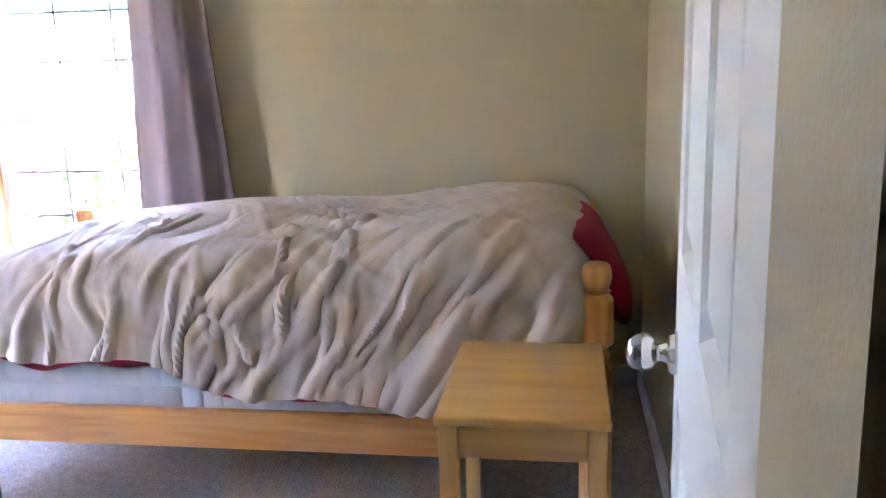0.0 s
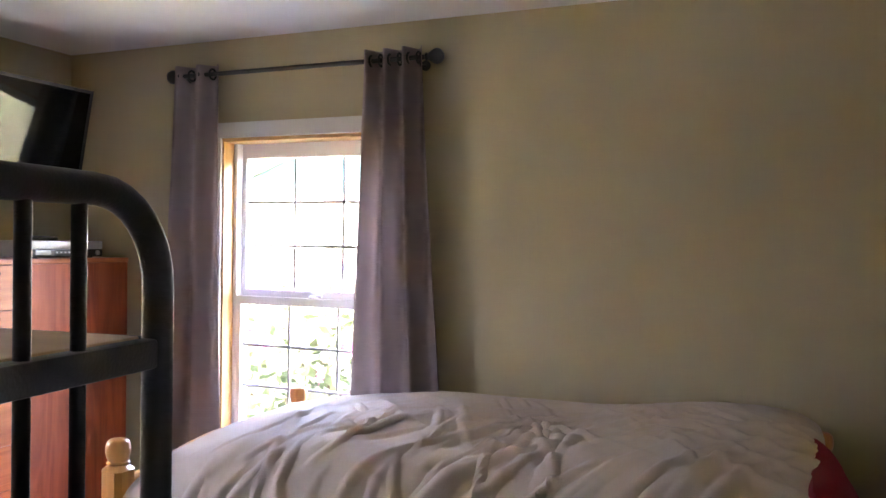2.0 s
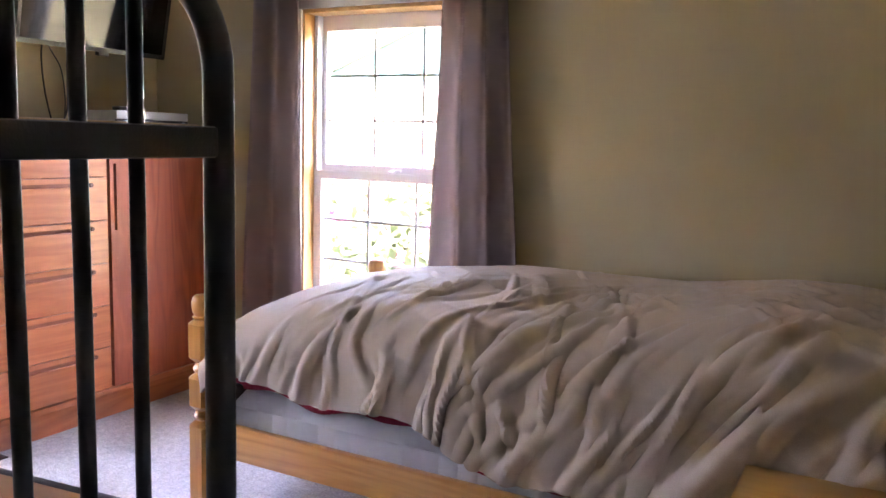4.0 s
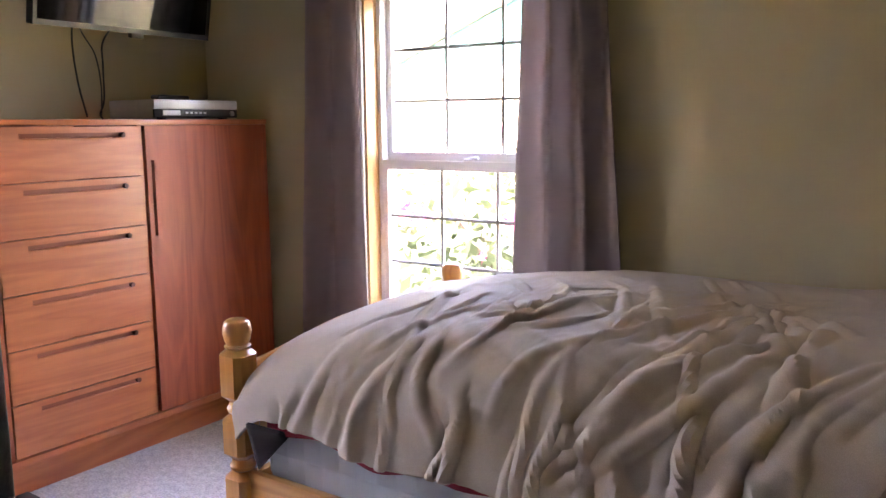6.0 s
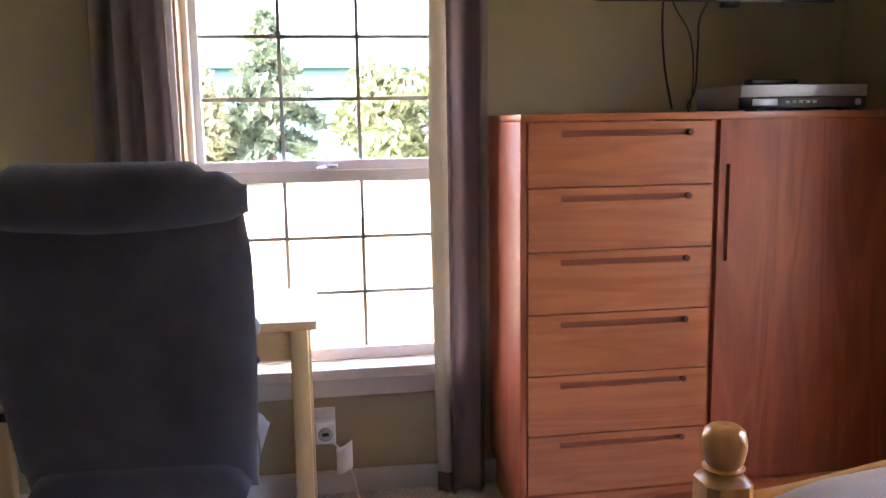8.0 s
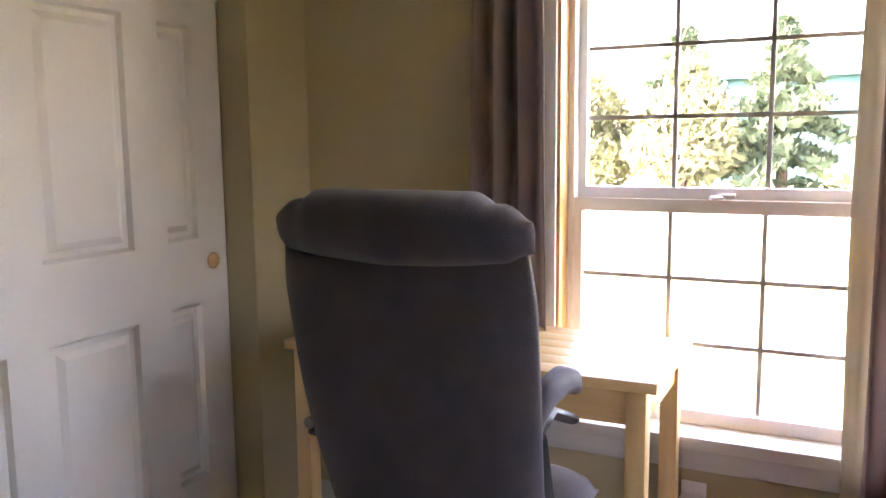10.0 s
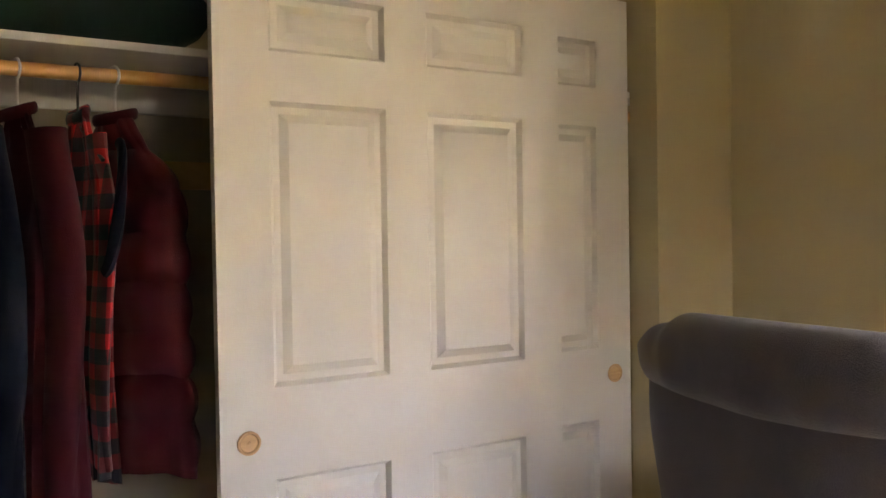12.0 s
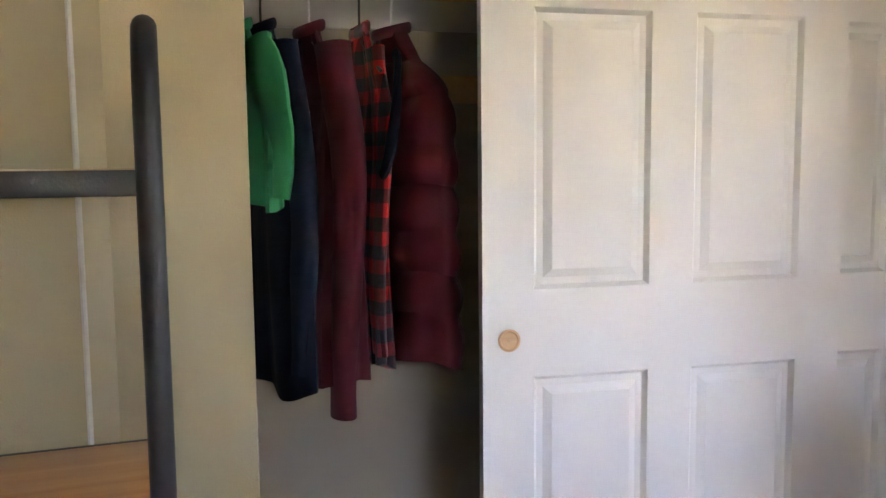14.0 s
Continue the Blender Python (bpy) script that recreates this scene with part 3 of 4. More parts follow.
def blanket_point(x, s, lift=0.0):
    """s: metres across the bed from the back edge of the top, over the front shoulder and down the side."""
    y_back, y_front, r = 3.52, 2.665, 0.13
    flat = y_back - y_front - r
    h0 = top_height(x, max(y_back - s, y_front))
    if s < flat:
        y, z, ny, nz = y_back - s, h0, 0.0, 1.0
    else:
        a = (s - flat) / (r * 1.25)
        if a < math.pi / 2:
            y, z = y_front + r - (r + 0.03) * math.sin(a), h0 - r * (1 - math.cos(a))
            ny, nz = -math.sin(a), math.cos(a)
        else:
            d = s - flat - r * 1.25 * math.pi / 2
            y, z, ny, nz = y_front - 0.03 - 0.05 * smooth(0, 0.35, d), h0 - r - d, -1.0, 0.0
    side = smooth(flat - 0.1, flat + 0.35, s)
    # slanting folds, tighter towards the hem, and short creases across the top
    w1 = 0.13 * noise.noise(Vector((x * 1.7, s * 1.7, 1.0)))
    w2 = 0.022 * noise.noise(Vector((x * 4.5, s * 4.5, 6.0)))
    slant = 1.15 * smooth(-0.8, 0.1, x) - 0.75 * (1 - smooth(-1.3, -0.6, x))
    k = x + slant * (s - 0.75) + w1 + w2
    k2 = x + (0.5 - slant) * 0.6 * (s - 0.7) - w1 + w2
    calm = 0.35 + 0.65 * smooth(-0.2, 0.3, noise.noise(Vector((x * 2.6, s * 2.6, 13.0))))
    busy = 0.3 + 0.7 * smooth(-0.2, 0.3, noise.noise(Vector((x * 2.2, s * 2.2, 31.0))))
    d = 0.017 * side * (ridge((k * 4.6, s * 0.5), 3.0, 2.0) - 0.22)
    d += (0.006 + 0.010 * side) * calm * (ridge((k * 8.5, s * 0.8), 7.0, 2.6) - 0.2)
    d += (0.006 + 0.009 * side) * busy * (ridge((k2 * 9.5, s * 1.1), 27.0, 2.6) - 0.2)
    d += (0.002 + 0.002 * side) * calm * (ridge((k * 19.0, s * 2.2), 17.0, 2.2) - 0.22)
    crease = smooth(0.12, 0.42, s) * (1 - 0.75 * side) * smooth(-1.6, -1.1, x)
    c = x * 0.85 + s * 0.75 + w1 + w2
    e = s * 0.9 - x * 0.55 + w1
    d += 0.037 * crease * calm * (ridge((c * 7.5, e * 1.1), 11.0, 3.0) - 0.15)
    d += 0.033 * crease * busy * (ridge((e * 8.5, c * 1.3), 19.0, 3.0) - 0.15)
    d += 0.004 * (ridge((x * 15 + w1 * 30, s * 11), 23.0, 2.6) - 0.22) * (0.25 + 0.75 * crease)
    d *= 0.55 * (0.3 + 0.7 * smooth(-1.75, -1.25, x))
    return Vector((x + 0.01 * side * math.sin(s * 23 + x * 9), y + ny * (d + lift), z + nz * (d + lift)))


NU, NV = 440, 290


def fold_field():
    """Relief of the duvet: single curved creases, each a ridge with a hollow beside it, fanning from the pillow and falling over the front edge."""
    rng = random.Random(12)
    u, v = np.meshgrid(np.linspace(0, 1, NU + 1), np.linspace(0, 1, NV + 1), indexing="ij")
    x = -1.775 + u * 2.10
    drop = np.array([max(top_height(a, 2.67) - 0.13 - hem(a), 0.02) for a in x[:, 0]])
    s = v * (0.725 + 0.13 * 1.25 * math.pi / 2 + drop)[:, None]
    out = np.zeros_like(x)
    # count, x range, s range, slope range, length, width, height
    for n, xr, sr, kr, lr, wr2, hr in ((30, (-0.75, 0.25), (0.72, 1.25), (-1.15, -0.45), (0.35, 0.75), (0.009, 0.019), (0.014, 0.026)),
                                       (44, (-1.40, -0.35), (0.52, 1.22), (-0.65, 0.55), (0.2, 0.5), (0.007, 0.014), (0.011, 0.022)),
                                       (26, (-1.35, 0.10), (0.22, 0.68), (0.5, 1.9), (0.15, 0.42), (0.007, 0.013), (0.008, 0.017)),
                                       (22, (-1.15, 0.10), (0.30, 0.75), (-1.9, -0.6), (0.15, 0.42), (0.007, 0.013), (0.008, 0.017)),
                                       (16, (-1.72, -1.30), (0.85, 1.25), (-0.45, 0.2), (0.2, 0.42), (0.012, 0.022), (0.008, 0.016))):
        for _ in range(n):
            x0, s0, k = rng.uniform(*xr), rng.uniform(*sr), rng.uniform(*kr)
            L, w, h, c = rng.uniform(*lr), rng.uniform(*wr2), rng.uniform(*hr), rng.uniform(-0.7, 0.7)
            q = math.hypot(1, k)
            a = ((x - x0) * k + (s - s0)) / q
            b = ((x - x0) - (s - s0) * k) / q - c * a * a
            side = rng.choice((-1, 1))
            taper = np.clip(1 - (2 * a / L) ** 2, 0, 1)
            out += h * taper * (np.exp(-(b / w) ** 2) - 0.5 * np.exp(-((b - side * 2.1 * w) / (1.7 * w)) ** 2))
    return 0.5 * np.clip(out, -0.03, 0.045)


FOLDS = fold_field()


def blanket_surface(u, v):
    x = -1.775 + u * 2.10
    r, flat = 0.13, 3.52 - 2.665 - 0.13
    drop = top_height(x, 2.67) - r - hem(x)
    total = flat + r * 1.25 * math.pi / 2 + max(drop, 0.02)
    p = blanket_point(x, v * total, float(FOLDS[round(u * NU), round(v * NV)]))
    if u < 0.06:
        k = (0.06 - u) / 0.06
        p = p + Vector((0.0, 0, -0.07 * k * k))
    if u > 0.955:
        k = (u - 0.955) / 0.045
        p = p + Vector((0, 0.05 * k * k, -0.05 * k * k))
    return p


def on_bed(p):
    """The duvet's own plan, 2.135 by 0.865 m, laid over the bed frame."""
    return Vector((BX0 + (p[0] + 1.80) * (BX1 - BX0) / 2.135, BY0 + (p[1] - 2.665) * (BY1 - BY0) / 0.865, p[2]))


bl = thing("blanket", (0, 0, 0), 0, "rumpled taupe sateen duvet draped over the bed", "bedding")
solid(part("cover", grid(NU, NV, lambda u, v: on_bed(blanket_surface(u, v))), M_BLANKET, bl), 0.012, 1.0)
part("turned_corner", grid(8, 10, lambda u, v: on_bed((-1.71 + 0.12 * u, 2.618 + 0.03 * v, 0.525 - (0.14 - 0.12 * u) * v))), M_UNDER, bl, "dark brown backing of the turned corner")
solid(bl.children[1], 0.01)
sheet = thing("red_sheet", (0, 0, 0), 0, "crimson sheet showing below the duvet", "bedding")
solid(part("hanging_edge", grid(90, 6, lambda u, v: on_bed((-1.66 + 1.5 * u, 2.642 - 0.004 * math.sin(u * 50), 0.62 - v * (0.62 - hem(-1.66 + 1.5 * u) + 0.026 + 0.008 * math.sin(u * 33))))), M_RED, sheet), 0.006)


def pillow(name, loc, size, material, label, rot=(0, 0, 0)):
    def f(u, v):
        a, b = 2 * u - 1, 2 * v - 1
        t = max(0.0, (1 - a ** 4) * (1 - b ** 4)) ** 0.5
        return a, b, t
    bm = bmesh.new()
    vs = {}
    n = 22
    for s in (1, -1):
        for i in range(n + 1):
            for j in range(n + 1):
                a, b, t = f(i / n, j / n)
                k = (i, j, s if 0 < i < n and 0 < j < n else 0)
                if k not in vs:
                    w = 0.06 * noise.noise(Vector((a * 2, b * 2, s * 3.0)))
                    vs[k] = bm.verts.new((a * size[0] * (1 - 0.05 * (1 - b * b)), b * size[1] * (1 - 0.05 * (1 - a * a)), s * size[2] * (t + w * t)))
        for i in range(n):
            for j in range(n):
                q = []
                for di, dj in ((0, 0), (1, 0), (1, 1), (0, 1)):
                    ii, jj = i + di, j + dj
                    q.append(vs[(ii, jj, s if 0 < ii < n and 0 < jj < n else 0)])
                if len(set(q)) == 4:
                    bm.faces.new(q)
    ob = solo(name, bm, material, label, "pillow")
    ob.matrix_world = pose(*loc, *rot)
    return ob


pillow("pillow", (0.222, 2.80, 0.735), (0.145, 0.30, 0.055), M_RED, "crimson pillow hanging over the bed's head end", (0, 62, 0))
pillow("pillow", (-0.02, 3.0, 0.70), (0.24, 0.40, 0.1), M_RED, "crimson pillow under the duvet", (0, 4, 0))

# ---------------------------------------------------------------- stool by the bed
st = thing("side_table", (0.043, 2.124, 0), 0, "small honey pine side table beside the bed", "table")
part("tabletop", box(-0.174, 0.174, -0.239, 0.239, 0.59, 0.612, 0.006, 3), M_STOOL, st)
for sx in (-1, 1):
    for sy in (-1, 1):
        part("leg", box(sx * 0.148 - 0.019, sx * 0.148 + 0.019, sy * 0.205 - 0.019, sy * 0.205 + 0.019, 0, 0.59, 0.004), M_STOOL_Z, st)
    part("apron", box(sx * 0.148 - 0.009, sx * 0.148 + 0.009, -0.186, 0.186, 0.515, 0.59, 0.002), M_STOOL, st)
for sy in (-1, 1):
    part("apron", box(-0.129, 0.129, sy * 0.205 - 0.009, sy * 0.205 + 0.009, 0.515, 0.59, 0.002), M_STOOL, st)

# ---------------------------------------------------------------- dresser
DRX, DRD, DW, DH = -2.9, 0.45, 1.235, 1.312
dr = thing("dresser", (DRX, 2.36, 0), 0, "teak gentleman's chest with six drawers and a tall door", "dresser")
part("side_panel", box(-DRD, -0.004, 0, 0.02, 0.125, DH - 0.022, 0.002), M_TEAK_V, dr)
part("side_panel", box(-DRD, -0.004, DW - 0.02, DW, 0.125, DH - 0.022, 0.002), M_TEAK_V, dr)
part("top", box(-DRD, 0.002, 0, DW, DH - 0.022, DH, 0.003), M_TEAK_H, dr)
part("back_panel", box(-DRD, -DRD + 0.008, 0.02, DW - 0.02, 0.125, DH - 0.022), M_TEAK_V, dr)
part("bottom", box(-DRD, 0.003, 0, DW, 0.125, 0.15, 0.003), M_TEAK_H, dr)
part("plinth", box(-DRD + 0.02, -0.06, 0.015, DW - 0.015, 0.0, 0.125, 0.002), M_TEAK_H, dr)
part("divider", box(-DRD + 0.01, -0.02, 0.592, 0.608, 0.15, DH - 0.022), M_TEAK_V, dr)
z0, z1, dy0, dy1 = 0.155, DH - 0.024, 0.023, 0.593
step = (z1 - z0) / 6


def slot_front(y0, y1, z0, z1, sy0, sy1, sz0, sz1, t=0.02):
    """A front with a slot cut out of it: four boxes round the slot, which is backed further in."""
    bm = bmesh.new()
    for b in ((y0, sy0, z0, z1), (sy1, y1, z0, z1), (sy0, sy1, z0, sz0), (sy0, sy1, sz1, z1)):
        bx(bm, -t, 0.0, b[0], b[1], b[2], b[3])
    bmesh.ops.remove_doubles(bm, verts=bm.verts[:], dist=1e-5)
    return bm


for k in range(6):
    a, b = z0 + k * step + 0.002, z0 + (k + 1) * step - 0.002
    s1, s0 = dy1 - 0.074, dy0 + 0.1
    dw = part("drawer", slot_front(dy0, dy1, a, b, s0, s1, b - 0.042, b - 0.022), M_TEAK_H, dr, smooth=False)
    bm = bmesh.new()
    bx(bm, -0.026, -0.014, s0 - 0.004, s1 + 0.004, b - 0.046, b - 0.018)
    # groove back in darkened teak, the groove's shade as colour
    part("slot_back", bm, M_TEAK_GROOVE_SHADE, dw, smooth=False)
    bm = bmesh.new()
    tube(bm, [(-0.003, s0, b - 0.042), (-0.003, s1 - 0.012, b - 0.042)], 0.004, seg=8)
    part("grip_lip", bm, M_TEAK_H, dw)
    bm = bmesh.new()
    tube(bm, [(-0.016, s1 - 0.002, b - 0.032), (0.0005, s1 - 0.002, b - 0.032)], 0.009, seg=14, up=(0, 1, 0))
    # solid plug, its dark colour standing for the shade in a hole
    part("grip_hole", bm, M_TEAK_SHADE, dw)
cd = part("cabinet_door", slot_front(0.61, DW - 0.023, z0, z1, 0.63, 0.644, 0.862, 1.156), M_TEAK_V, dr, smooth=False)
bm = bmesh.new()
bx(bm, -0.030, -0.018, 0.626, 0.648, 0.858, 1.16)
# slot back painted dark for the shade inside the slot
part("slot_back", bm, M_TEAK_SHADE, cd, "grip slot with its shade painted dark", smooth=False)

mat_th = solo("floor_mat", box(-3.03, -2.88, 2.30, 2.44, 0.001, 0.006, 0.002), M_BLACKP, "thin black pad under the dresser corner", "mat")

# ---------------------------------------------------------------- player, remote, television
vc = thing("video_player", (-2.937, 3.255, DH), -2, "silver and black disc player on the dresser", "player")
part("case", box(-0.31, -0.012, -0.204, 0.204, 0.006, 0.078, 0.003), M_SILVER, vc)
part("front_upper", box(-0.013, 0.0, -0.204, 0.204, 0.042, 0.078, 0.003), M_SILVER, vc, "silver fascia")
part("front_lower", box(-0.013, -0.001, -0.204, 0.204, 0.006, 0.041, 0.003), M_BLACKP, vc, "glossy black fascia")
for k in range(5):
    part("button", box(-0.002, 0.003, -0.06 + k * 0.022, -0.048 + k * 0.022, 0.022, 0.03, 0.001), M_SILVER, vc)
part("tray", box(-0.002, 0.002, -0.165, -0.085, 0.016, 0.036, 0.001), M_SILVER, vc)
part("dial", lathe(bmesh.new(), [(0.011, 0.0), (0.011, 0.006), (0.009, 0.008)], 16, (0, 0.172, 0.024), "x"), M_SILVER, vc)
for sy in (-1, 1):
    part("foot", box(-0.05, -0.02, sy * 0.15 - 0.012, sy * 0.15 + 0.012, 0, 0.006), M_BLACKP, vc)
rm = thing("remote_control", (-3.05, 3.21, DH + 0.079), 6, "black remote control lying on the player", "remote")
part("body", box(-0.024, 0.024, -0.085, 0.085, 0, 0.02, 0.007, 3), M_BLACKP, rm)
for i in range(6):
    for j in (-1, 0, 1):
        part("key", box(j * 0.013 - 0.004, j * 0.013 + 0.004, -0.06 + i * 0.018, -0.052 + i * 0.018, 0.0195, 0.0215), M_SILVER, rm)

tv = thing("television", (-3.03, 3.0, 1.645), 90, "black flat television on a tilting wall arm", "television")
TILT = Matrix.Rotation(radians(11), 4, "X")


def tilted(bm):
    bmesh.ops.transform(bm, matrix=TILT, verts=bm.verts[:])
    return bm


# local x along the wall, local -y into the room
bm = bmesh.new()
for b in ((-0.38, -0.365, 0, 0.46), (0.365, 0.38, 0, 0.46), (-0.365, 0.365, 0, 0.02), (-0.365, 0.365, 0.445, 0.46)):
    bx(bm, b[0], b[1], -0.03, 0.012, b[2], b[3])
part("bezel", tilted(bm), M_BLACKP, tv, smooth=False)
part("screen", tilted(box(-0.365, 0.365, -0.026, -0.01, 0.02, 0.445)), M_SCREEN, tv, "glossy black screen")
part("back_cover", tilted(box(-0.33, 0.33, 0.0, 0.045, 0.03, 0.43, 0.015)), M_BLACKP, tv)
part("sensor_lug", tilted(box(0.02, 0.075, -0.02, 0.006, -0.018, 0.002, 0.003)), M_BLACKP, tv)
part("mount_plate", tilted(box(-0.11, 0.11, 0.045, 0.055, 0.12, 0.32)), M_BLACKM, tv)
bm = bmesh.new()
tube(bm, [(0, 0.0, 0.22), (0, 0.12, 0.2), (-0.05, 0.33, 0.2)], 0.018, seg=10)
part("arm", bm, M_BLACKM, tv)
part("wall_bracket", box(-0.12, 0.02, 0.322, 0.338, 0.08, 0.33, 0.004), M_BLACKM, tv)


def cable(name, pts, r, material, label):
    ctrl = [Vector(p) for p in pts]
    out = []
    for i in range(len(ctrl) - 1):
        p0, p1, p2, p3 = ctrl[max(i - 1, 0)], ctrl[i], ctrl[i + 1], ctrl[min(i + 2, len(ctrl) - 1)]
        for k in range(8):
            t = k / 8
            out.append(0.5 * (2 * p1 + (p2 - p0) * t + (2 * p0 - 5 * p1 + 4 * p2 - p3) * t * t + (3 * p1 - p0 - 3 * p2 + p3) * t ** 3))
    out.append(ctrl[-1])
    bm = bmesh.new()
    tube(bm, out, r, seg=8)
    return solo(name, bm, material, label, "cable")


cable("power_cable", [(-3.2, 2.93, 1.80), (-3.31, 2.955, 1.66), (-3.32, 2.97, 1.48), (-3.315, 3.0, 1.325)], 0.004, M_BLACKP, "black cable hanging from the television")
cable("video_cable", [(-3.14, 3.09, 1.74), (-3.3, 3.088, 1.64), (-3.32, 3.09, 1.54), (-3.32, 3.085, 1.40), (-3.3, 3.05, 1.34), (-3.27, 3.04, 1.318)], 0.004, M_BLACKP, "black cable looping behind the player")
cable("antenna_cable", [(-3.2, 2.96, 1.80), (-3.31, 2.99, 1.69), (-3.325, 3.06, 1.58), (-3.327, 3.08, 1.45), (-3.325, 3.07, 1.325)], 0.003, M_BLACKP, "thin black cable behind the dresser top")


# ---------------------------------------------------------------- curtains
def curtain(name, loc, rz, top, bottom, z0, z1, folds, amp, label, lining=0.0, seed=0.0):
    """A grommet panel: top and bottom are (left, right) along the wall, depth is local -y into the room."""
    c = thing(name, loc, rz, label, "curtain")

    def point(u, v, off=0.0):
        a, b = top[0] + u * (top[1] - top[0]), bottom[0] + u * (bottom[1] - bottom[0])
        k = v ** 1.2
        x = a + (b - a) * k
        ph = u * folds * 2 * math.pi + 0.5 * math.sin(3 * v + seed) * v + seed
        d = amp * math.sin(ph) * (1 - 0.25 * v) + 0.012 * v * noise.noise(Vector((u * 3, v * 2, seed)))
        x += 0.3 * amp * math.cos(ph) * (0.3 + 0.7 * v)
        return (x, -d + off + 0.006 * noise.noise(Vector((u * 9, v * 7, seed + 2))), z1 + (z0 - z1) * v)
    solid(part("panel", grid(int(folds * 22), 60, point), M_CURTAIN, c), 0.003)
    if lining:
        solid(part("lining", grid(14, 30, lambda u, v: (lambda p: (p[0] + 0.0, p[1] + 0.02, p[2]))(point(0.0, v)) if u == 0 else
                                  (point(0.0, v)[0] - lining * u * (1.0 - 0.5 * abs(0.5 - v)), point(0.0, v)[1] + 0.02 - 0.01 * math.sin(u * 5), z1 + (z0 - z1) * v)), M_LINING, c, "cream lining edge"), 0.003)
        solid(part("hem", grid(10, 3, lambda u, v: (point(0, 1)[0] - lining * 0.78 * u - 0.0, point(0, 1)[1] + 0.014 - 0.01 * math.sin(u * 5), z0 + 0.002 + 0.07 * v)), M_HEM, c, "dark folded hem"), 0.003)
    for k in range(int(folds * 2)):
        u = (k + 0.5) / (folds * 2)
        x = top[0] + u * (top[1] - top[0])
        bm = bmesh.new()
        tube(bm, [(x, 0.024 * math.cos(t), z1 - 0.045 + 0.024 * math.sin(t)) for t in (2 * math.pi * j / 18 for j in range(18))], 0.005, seg=8, closed=True, up=(1, 0, 0))
        part("grommet", bm, M_RODM, c)
    return c


def rod(name, loc, rz, x0, x1, label, finials=(True, True)):
    r = thing(name, loc, rz, label, "curtain rod")
    bm = bmesh.new()
    tube(bm, [(x0, 0, 0), (x1, 0, 0)], 0.0105, seg=14)
    part("pole", bm, M_RODM, r)
    for x, s in ((x0, -1), (x1, 1)):
        part("finial", lathe(bmesh.new(), [(0.0125, 0), (0.018, s * 0.006), (0.012, s * 0.014), (0.02, s * 0.024), (0.031, s * 0.042), (0.033, s * 0.055), (0.028, s * 0.07), (0.014, s * 0.082), (0.003, s * 0.085)],
                             18, (x, 0, 0), "x"), M_RODM, r)
        bm = bmesh.new()
        tube(bm, [(x - s * 0.03, 0.078, -0.02), (x - s * 0.03, 0.03, -0.03), (x - s * 0.03, 0.0, -0.014)], 0.006, seg=8)
        lathe(bm, [(0.022, 0.07), (0.022, 0.078)], 14, (x - s * 0.03, 0, -0.02), "y")
        part("bracket", bm, M_RODM, r)
    return r


CN = YN - 0.08
rod("curtain_rod", (0, CN, 2.178), 0, -2.575, -1.31, "dark bronze curtain rod with ball finials")
curtain("curtain", (0, CN, 0), 0, (-2.609, -2.367), (-2.73, -2.325), 0.02, 2.222, 2.0, 0.030, "mauve grommet curtain panel drawn aside", seed=0.3)
curtain("curtain", (0, CN, 0), 0, (-1.582, -1.317), (-1.665, -1.15), 0.02, 2.222, 3.0, 0.034, "mauve grommet curtain panel bunched beside the window", seed=1.0)
CWX = XW + 0.08
rod("curtain_rod", (CWX, 0, 2.178), 90, 1.10, 2.43, "dark bronze curtain rod with ball finials")
curtain("curtain", (CWX, 0, 0), 90, (1.13, 1.34), (1.08, 1.36), 0.02, 2.222, 3.0, 0.034, "mauve grommet curtain panel pulled behind the desk", seed=2.0)
curtain("curtain", (CWX, 0, 0), 90, (2.205, 2.36), (2.20, 2.335), 0.006, 2.222, 1.5, 0.03, "mauve curtain panel with a cream lining beside the dresser", lining=0.06, seed=0.6)

# ---------------------------------------------------------------- rack
RX0, RX1, RY0, RY1, RTOP = -1.165, -0.513, 0.760, 1.110, 1.459
rk = thing("shelf_rack", (-1.146, 0.760, 0), 6, "black metal rack with two wooden shelves by the doorway", "rack")
rl, rd = RX1 - RX0, RY1 - RY0


def frame_loop(x):
    r = 0.1
    RTOP = 1.459 if x else 1.49
    pts = [(x, rd, 0.0), (x, rd, RTOP - r)]
    pts += [(x, rd - r + r * math.cos(a), RTOP - r + r * math.sin(a)) for a in (math.pi / 2 * k / 8 for k in range(1, 9))]
    pts += [(x, r + r * math.cos(a), RTOP - r + r * math.sin(a)) for a in (math.pi / 2 + math.pi / 2 * k / 8 for k in range(0, 9))]
    pts += [(x, 0, 0.0)]
    bm = bmesh.new()
    tube(bm, pts, 0.0165, 0.0165, seg=14, up=(1, 0, 0))
    return bm


for x in (0.0, rl):
    part("end_frame", frame_loop(x), M_BLACKM, rk)
    for z in (1.289, 0.844, 0.22):
        part("end_rail", box(x - 0.011, x + 0.011, 0.012, rd - 0.012, z - 0.016, z + 0.016, 0.004), M_BLACKM, rk)
    for k in range(3 if x else 0):
        y = rd - 0.12 - 0.068 * k
        bm = bmesh.new()
        tube(bm, [(x, y, 0.22), (x, y, RTOP)], 0.0075, seg=10)
        part("bar", bm, M_BLACKM, rk)
